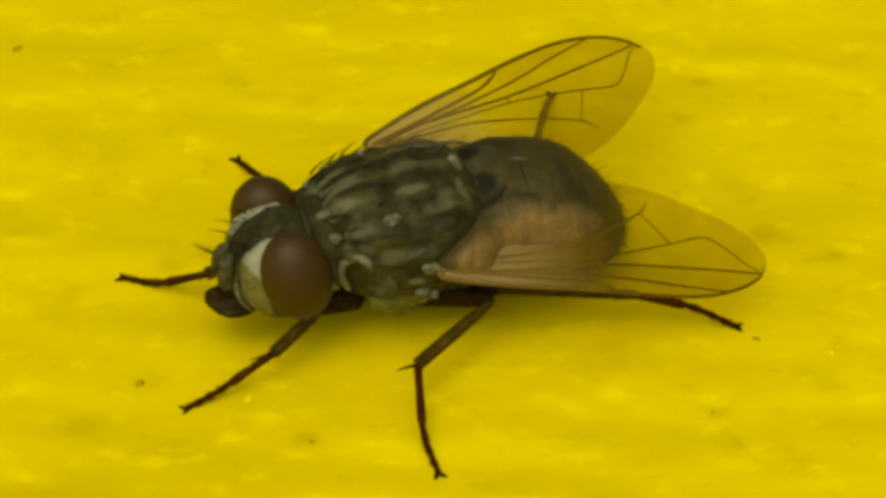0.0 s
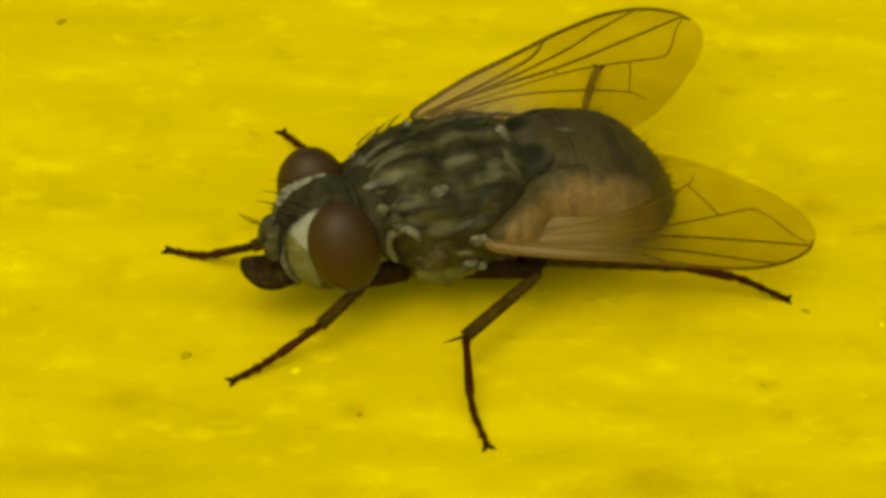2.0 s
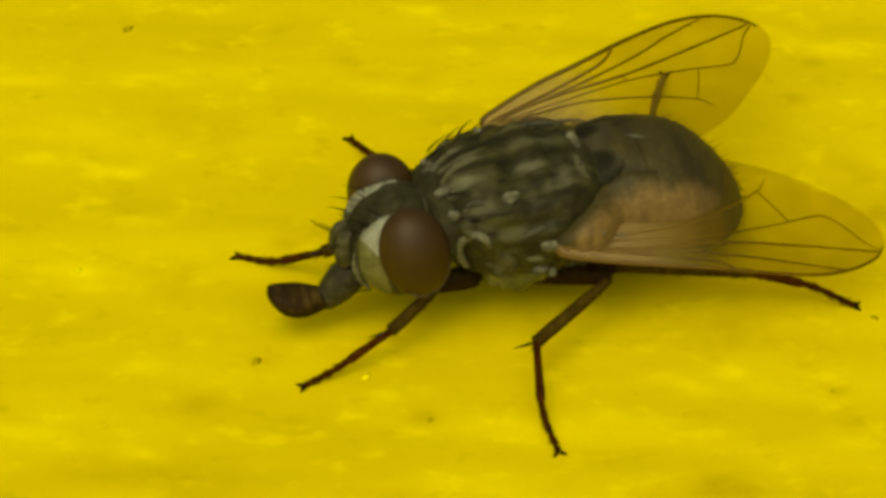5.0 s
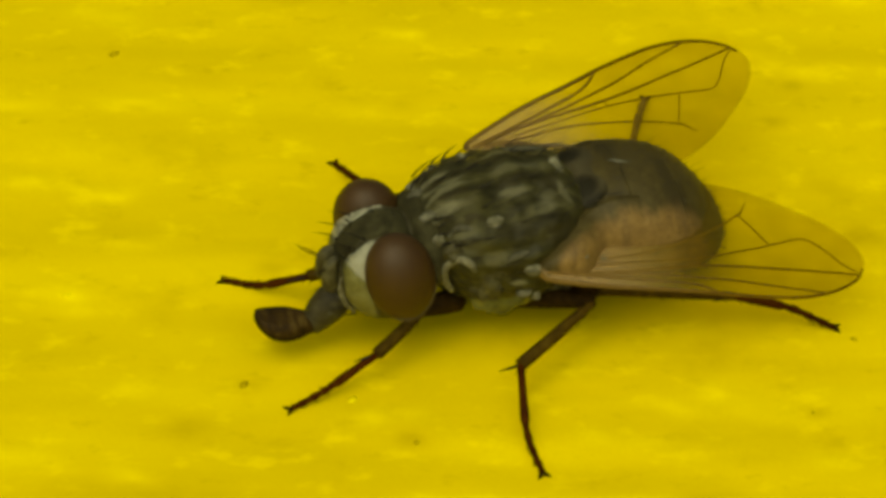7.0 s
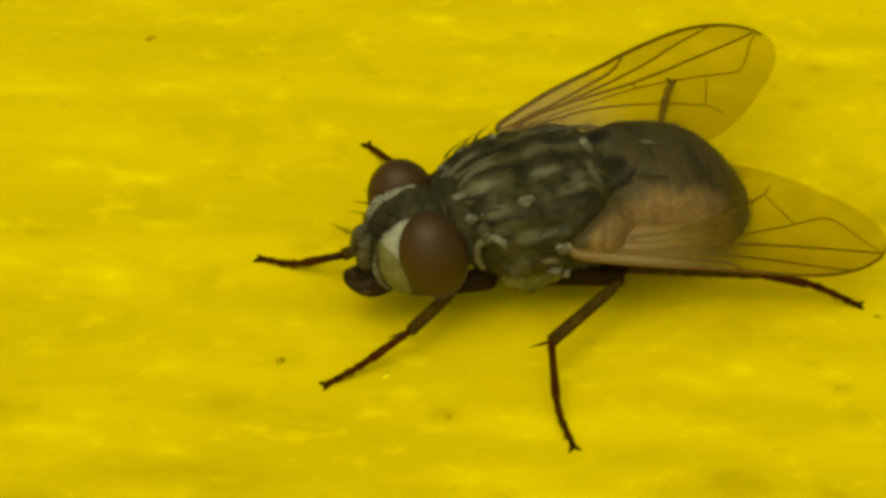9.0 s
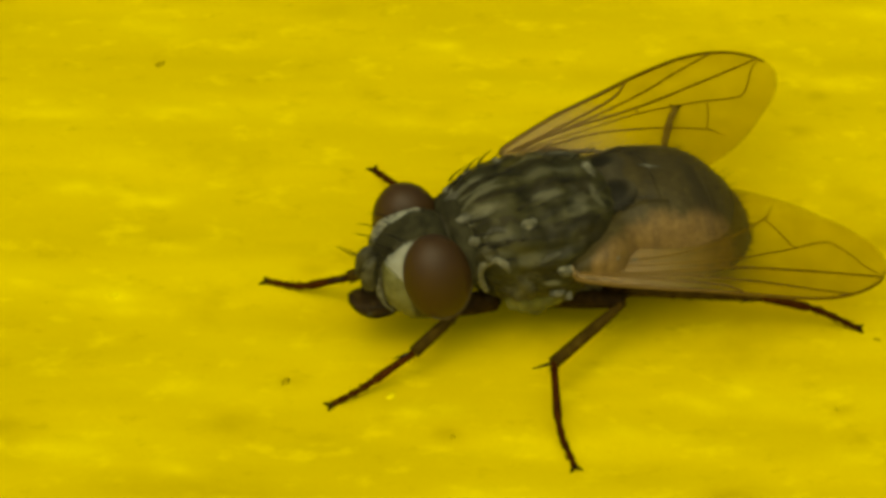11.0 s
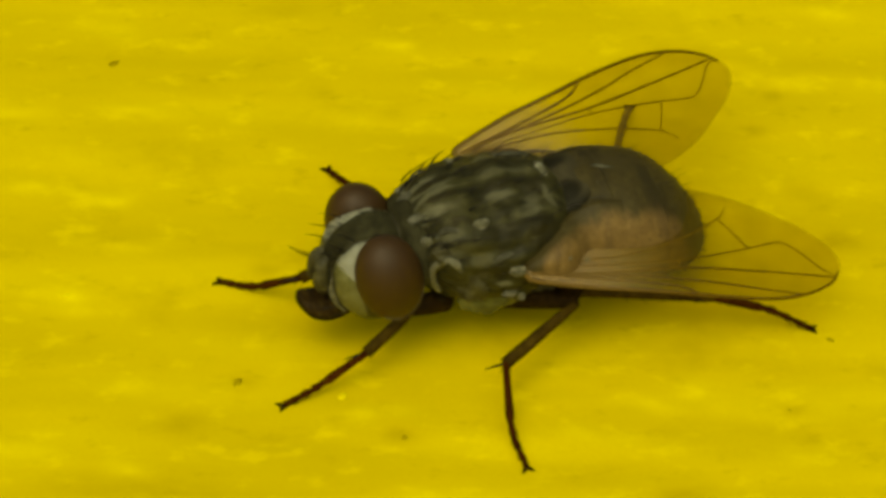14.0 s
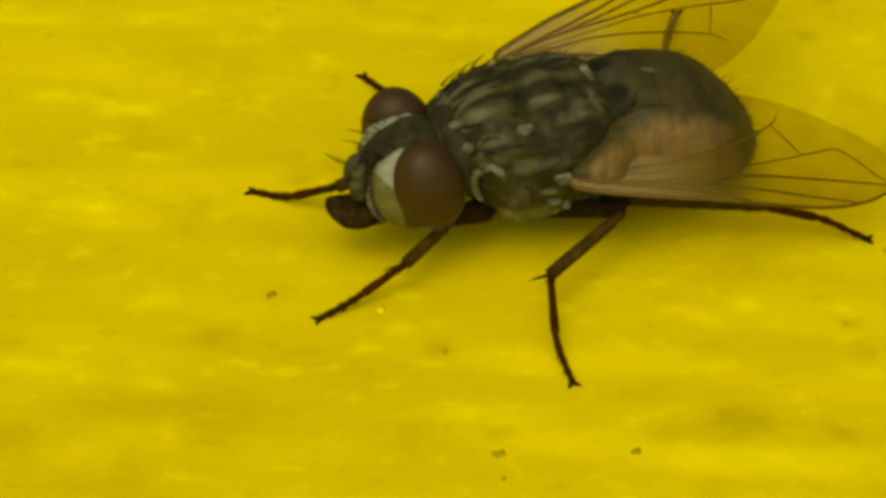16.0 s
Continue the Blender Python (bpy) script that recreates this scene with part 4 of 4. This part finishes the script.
def build_leg(name, joints, seed):
    rng = random.Random(seed)
    foot, ankle, knee, hip = (Vector(j) for j in joints)
    foot.z = floor_under(foot.x, foot.y) + 0.035
    mid = hip.lerp(knee, 0.5) + Vector((0, 0, 0.06))
    bm = tube(bmesh.new(), [hip, mid, knee], [0.18, 0.20, 0.11], 12, 14)
    leg = part(name, bm, LEG, fly, "thin dark brown leg")
    bm = blob(bmesh.new(), hip.lerp(Vector((hip.x, 0.3 * hip.y, 1.2)), 0.35), (0.24, 0.22, 0.42 if name == "front_leg" else 0.32), lump=0.15, sub=2, seed=seed)
    part("coxa", bm, BLACK, leg)
    d = (ankle - knee).normalized()
    bm = tube(bmesh.new(), [knee, knee.lerp(ankle, 0.4), ankle], [0.082, 0.080, 0.078] if name == "hind_leg" else [0.072, 0.108, 0.118], 10, 12)
    for _ in range(26):
        t = rng.uniform(0.05, 1.0)
        side = Vector((rng.uniform(-1, 1), rng.uniform(-1, 1), rng.uniform(-1, 1))).cross(d).normalized()
        spike(bm, knee.lerp(ankle, t) + side * 0.06, d + side * 0.6, rng.uniform(0.08, 0.16), 0.009, (0, 0, 0), 3)
    part("tibia", bm, VEILED if name == "hind_leg" and foot.y < 0 else TIBIA, leg)
    side = d.cross(Vector((0, 0, 1))).normalized() * (1 if ankle.y > 0 else -1)
    bm = spike(bmesh.new(), ankle, d * 0.25 + Vector((0.9, 0, 0.08)), 0.42, 0.034, (0, 0, 0.0))
    spike(bm, ankle, d * 0.6 + Vector((0, 0, -0.5)), 0.22, 0.016, (0, 0, 0))
    part("spur", bm, BRISTLE, leg)
    # Tarsus: five joints, each a little flared at its end; its bend is set to fit the camera's view.
    sag = ankle.lerp(foot, 0.55) + Vector({"hind_leg": (0, 0, 0.13), "middle_leg": (0.11, 0, -0.10)}.get(name if joints[0][1] > 0 or name == "hind_leg" else "", (0, 0, -0.04 if name == "middle_leg" else -0.07 if joints[0][1] > 0 else -0.15)))
    line = spline([ankle, sag, foot], 21)
    bm = bmesh.new()
    cuts = (0, 9, 12, 15, 18, 20)
    for a, b in zip(cuts, cuts[1:]):
        p, q = Vector(line[a]), Vector(line[b])
        tube(bm, [p, p.lerp(q, 0.5), p.lerp(q, 0.9), q], [0.066 - 0.0012 * a, 0.068 - 0.0012 * a, 0.082 - 0.0012 * a, 0.06 - 0.001 * a], 8, 8)
    e = (foot - sag).normalized()
    for _ in range(60):
        i = rng.randint(1, 19)
        p = Vector(line[i])
        s = Vector((rng.uniform(-1, 1), rng.uniform(-1, 1), rng.uniform(-0.8, 0.5))).cross(e).normalized()
        spike(bm, p + s * 0.035, e * 0.9 + s * 0.6, rng.uniform(0.07, 0.14), 0.011, (0, 0, 0), 3)
    part("tarsus", bm, VEILED if name == "hind_leg" and foot.y < 0 else TARSUS, leg)
    flat = Vector((e.x, e.y, 0)).normalized()
    across = flat.cross(Vector((0, 0, 1)))
    for s in (1, -1):
        bm = tube(bmesh.new(), [foot, foot + flat * 0.08 + across * 0.06 * s, foot + flat * 0.12 + across * 0.12 * s + Vector((0, 0, -0.02))], [0.032, 0.028, 0.008], 6)
        blob(bm, foot + flat * 0.05 + across * 0.05 * s + Vector((0, 0, -0.012)), (0.05, 0.05, 0.02), sub=1)
        part("claw", bm, LEG, leg)


# Wing outline and veins in the wing's own plane: (along, inwards) in mm from the hinge.
OUTLINE = [(0, -0.06), (0.18, -0.19), (1.2, -0.38), (2.4, -0.51), (3.3, -0.63), (4.3, -0.69), (5.0, -0.56), (5.48, -0.3), (5.71, 0.06), (5.61, 0.47), (5.26, 0.87),
           (4.78, 1.205), (4.28, 1.51), (3.8, 1.715), (3.2, 1.87), (2.5, 1.88), (1.8, 1.8), (1.3, 1.45), (1.1, 1.1), (0.7, 0.85), (0.3, 0.5), (0, 0.15)]
VEINS = [
    ("costal_vein", [(0, -0.05), (0.18, -0.19), (1.2, -0.38), (2.4, -0.51), (3.3, -0.63), (4.3, -0.69), (5.0, -0.56), (5.48, -0.3), (5.65, -0.05)], 0.052, 0.024),
    ("vein", [(0.1, -0.02), (1.0, -0.13), (1.69, -0.22), (2.6, -0.36), (3.00, -0.57)], 0.046, 0.032),
    ("vein", [(0.9, -0.06), (2.07, -0.14), (3.24, -0.28), (4.02, -0.43), (4.95, -0.59)], 0.034, 0.024),
    ("vein", [(0.2, 0.02), (1.25, -0.06), (2.87, 0.03), (4.32, -0.06), (5.56, -0.17)], 0.042, 0.026),
    ("vein", [(0.3, 0.05), (1.6, 0.12), (2.77, 0.19), (3.85, 0.40), (4.60, 0.60), (4.79, 0.58), (4.93, 0.48), (5.10, 0.30), (5.32, 0.04), (5.54, -0.11)], 0.028, 0.021),
    ("vein", [(0.3, 0.10), (1.15, 0.22), (1.9, 0.33), (2.95, 0.71), (3.68, 1.14), (3.80, 1.29), (3.90, 1.45)], 0.036, 0.012),
    ("vein", [(0.3, 0.18), (1.2, 0.55), (2.0, 1.0), (2.6, 1.4)], 0.024, 0.010),
    ("cross_vein", [(3.68, 1.14), (3.90, 0.81), (4.10, 0.47)], 0.021, 0.021),
    ("cross_vein", [(2.75, 0.02), (2.78, 0.10), (2.79, 0.19)], 0.022, 0.022),
]


def wing_height(u, v):
    """The gentle camber and pleats of the wing."""
    return 0.05 * math.sin(math.pi * min(u / 5.7, 1)) - 0.035 * (v - 0.4) ** 2 * (u / 5.7) + 0.018 * math.sin(v * 7.0) * (1 - u / 6.5)


def build_wing(s, long, wide, lead_wide, vein_wide):
    def shaped(points, n, wide=wide):
        """The curve, scaled to fit this wing's outline in the camera's view; its leading edge is scaled apart."""
        c = spline(points, n)
        return np.stack([c[:, 0] * long, c[:, 1] * np.interp(c[:, 1], [-0.4, -0.1], [lead_wide, wide])], 1)
    rim = shaped(OUTLINE, 160)
    tip = int(rim[:, 0].argmax())
    lead, trail = rim[: tip + 1], rim[tip:][::-1]
    bm = bmesh.new()
    nu, nv = 44, 14
    top, low = [], []
    for k in range(nu + 1):
        u = rim[tip, 0] * math.sin(0.5 * math.pi * k / nu)
        v0, v1 = np.interp(u, lead[:, 0], lead[:, 1]), np.interp(u, trail[:, 0], trail[:, 1])
        v1 = max(v1, v0 + 0.004)
        for rows, d in ((top, 0.006), (low, -0.006)):
            rows.append([bm.verts.new((-u * MM, -s * v * MM, (wing_height(u, v) + d) * MM)) for v in np.linspace(v0, v1, nv + 1)])
    for rows in (top, low):
        for p, q in zip(rows, rows[1:]):
            for i in range(nv):
                bm.faces.new((p[i], p[i + 1], q[i + 1], q[i]))
    for p, q, i in [(p, q, i) for i in (0, nv) for p, q in zip(zip(top, low), zip(top[1:], low[1:]))]:
        bm.faces.new((p[0][i], p[1][i], q[1][i], q[0][i]))
    for k in (0, nu):
        for i in range(nv):
            bm.faces.new((top[k][i], top[k][i + 1], low[k][i + 1], low[k][i]))
    wing = part("wing", bm, MEMBRANE, fly, "clear smoky wing with dark veins")
    for name, pts, r0, r1 in VEINS:
        line = shaped(pts, 3 * len(pts), vein_wide)
        rr = np.linspace(r0, r1, len(line)) * (0.92 if name == "costal_vein" else 0.74 if r0 > 0.03 else 0.60)
        bm = tube(bmesh.new(), [(-u, -s * v, wing_height(u, v)) for u, v in line], rr, 6, len(line) * 2)
        part(name, bm, VEIN, wing)
    return wing


build_thorax()
build_abdomen()
build_head()
SNOUT, PAD = build_mouth()
for number, (name, pair) in enumerate(LEGS.items()):
    for k, joints in enumerate(pair):
        build_leg(name, joints, 10 * number + k)
WING_L, WING_R = build_wing(1, 1.012, 1.0, 0.96, 1.0), build_wing(-1, 0.996, 0.98, 1.12, 0.93)


# ---- specks on the board ----
def speck(x, y, size, seed, mat=DIRT, name="dirt_speck", label="tiny dark brown speck of dirt", group="dirt specks"):
    bm = blob(bmesh.new(), (0, 0, 0), (size * 1.25, size * 0.85, size * 0.14), (0, 0, 37 * seed), 0.9, 2, seed * 3.1)
    ob = part(name, bm, mat)
    ob.location = (x * MM, y * MM, (ground_z(x, y) + size * 0.05) * MM)
    tagged(ob, label, "speck", group)
    return ob


for number, (x, y, size) in enumerate([(-7.22, 7.34, 0.085), (-4.52, -1.76, 0.08), (-1.60, -3.19, 0.055), (5.90, -0.57, 0.05),
                                       (-0.73, -5.65, 0.09), (1.51, -5.60, 0.08), (-0.64, -6.21, 0.05), (5.08, -2.43, 0.035)]):
    speck(x, y, size, number + 1)
# Paint beads; their glint is put into the colour as a lighter yellow.
for number, (x, y, size) in enumerate([(-7.68, 0.55, 0.07), (-2.69, -2.12, 0.075), (7.16, -0.89, 0.06)]):
    speck(x, y, size, number + 20, BEAD_GLINT, "paint_bead", "tiny bead of yellow paint with its glint painted in", "paint beads")


# ---- what moves: the proboscis dabs, the wings twitch ----
# States of the mouth: pad tip (x, z) in mm, pad tilt upwards, snout angle below forwards.
STATES = {
    "in": (3.35, 1.00, -3, 165),
    "half": (3.72, 1.02, 8, 150),
    "most": (4.17, 0.98, 12, 75),
    "out": (4.36, 0.93, 14, 45),
    "down": (4.52, 0.76, 2, 43),
    "curl": (3.58, 1.17, 12, 165),
    "tuck": (3.45, 1.10, 12, 165),
    "up": (3.62, 1.42, 26, 165),
}
DABS = [(0, "in"), (0.85, "in"), (1.0, "half"), (1.1, "most"), (1.2, "out"), (1.4, "down"), (1.5, "most"), (1.6, "up"), (1.8, "up"), (2.0, "curl"), (2.5, "curl"), (2.95, "in"), (4.15, "in"),
        (4.3, "half"), (4.4, "most"), (4.6, "out"), (4.75, "down"), (5.0, "out"), (5.15, "half"), (5.25, "curl"), (5.9, "in"), (6.65, "in"),
        (6.8, "half"), (6.9, "most"), (7.0, "out"), (7.2, "down"), (7.3, "most"), (7.4, "curl"), (8.1, "curl"), (8.6, "in"), (12.1, "in"),
        (12.2, "half"), (12.3, "most"), (12.4, "out"), (12.7, "down"), (12.8, "half"), (12.9, "curl"), (13.7, "curl"), (14.1, "tuck"), (14.5, "tuck"),
        (14.6, "half"), (14.7, "most"), (14.85, "out"), (15.0, "down"), (15.2, "down"), (15.3, "half"), (15.4, "up"), (15.65, "up"), (15.85, "curl"), (16.0, "curl")]
PAD_LENGTH, SNOUT_ROOT = 1.08, (2.76, 1.28)


def pad_pose(state):
    x, z, tilt, _ = STATES[state]
    a = radians(tilt)
    return pose((x - PAD_LENGTH * math.cos(a)) * MM, 0, (z - PAD_LENGTH * math.sin(a)) * MM, 0, -tilt, 0)


def snout_pose(state):
    return pose(SNOUT_ROOT[0] * MM, 0, SNOUT_ROOT[1] * MM, 0, STATES[state][3], 0)


# Wing poses: hinge in mm, then the turns by time; each twitch follows a dab of the mouth.
HINGE_L, HINGE_R = (-0.18, 1.54, 2.02), (-0.01, -1.57, 2.30)
REST_L, REST_R, LOW_R = (-11.6, -9.0, -7.8), (-8.6, -1.2, 11.2), (-6.9, -1.4, 11.4)
UP_L, UP_R = (-6.5, -4.0, -10.6), (-13.8, 3.3, 11.9)
LIFT_L, LIFT_R = (-9.5, -6.5, -9.0), (-11.0, 1.0, 11.4)
HIGH_L, HIGH_R = (-6.1, -5.3, -9.8), (-19.0, 4.0, 12.8)
LAST_L, LAST_R = (-5.9, -5.8, -10.7), (-13.1, 1.6, 12.6)
WING_ROWS = [(0, REST_L, REST_R), (1.5, REST_L, REST_R), (1.7, UP_L, UP_R), (1.82, UP_L, UP_R), (1.9, LIFT_L, LIFT_R), (2.0, REST_L, REST_R),
             (5.1, REST_L, REST_R), (5.35, UP_L, UP_R), (5.65, REST_L, REST_R), (7.2, REST_L, REST_R), (7.37, LIFT_L, LIFT_R), (7.5, UP_L, UP_R), (7.62, LIFT_L, LIFT_R),
             (7.8, REST_L, REST_R), (8.7, REST_L, REST_R), (10.8, REST_L, LOW_R), (12.2, REST_L, LOW_R), (12.68, REST_L, REST_R), (12.8, LIFT_L, LIFT_R), (13.0, HIGH_L, HIGH_R), (13.12, UP_L, UP_R), (13.3, REST_L, REST_R),
             (15.25, REST_L, REST_R), (15.5, LAST_L, LAST_R), (15.8, REST_L, REST_R), (16.0, REST_L, REST_R)]


def wing_pose(hinge, turn):
    return pose(*[h * MM for h in hinge], *turn)


def motions():
    walk(PAD, [(t, pad_pose(s)) for t, s in DABS])
    walk(SNOUT, [(t, snout_pose(s)) for t, s in DABS])
    walk(WING_L, [(t, wing_pose(HINGE_L, left)) for t, left, _ in WING_ROWS])
    walk(WING_R, [(t, wing_pose(HINGE_R, right)) for t, _, right in WING_ROWS])


motions()
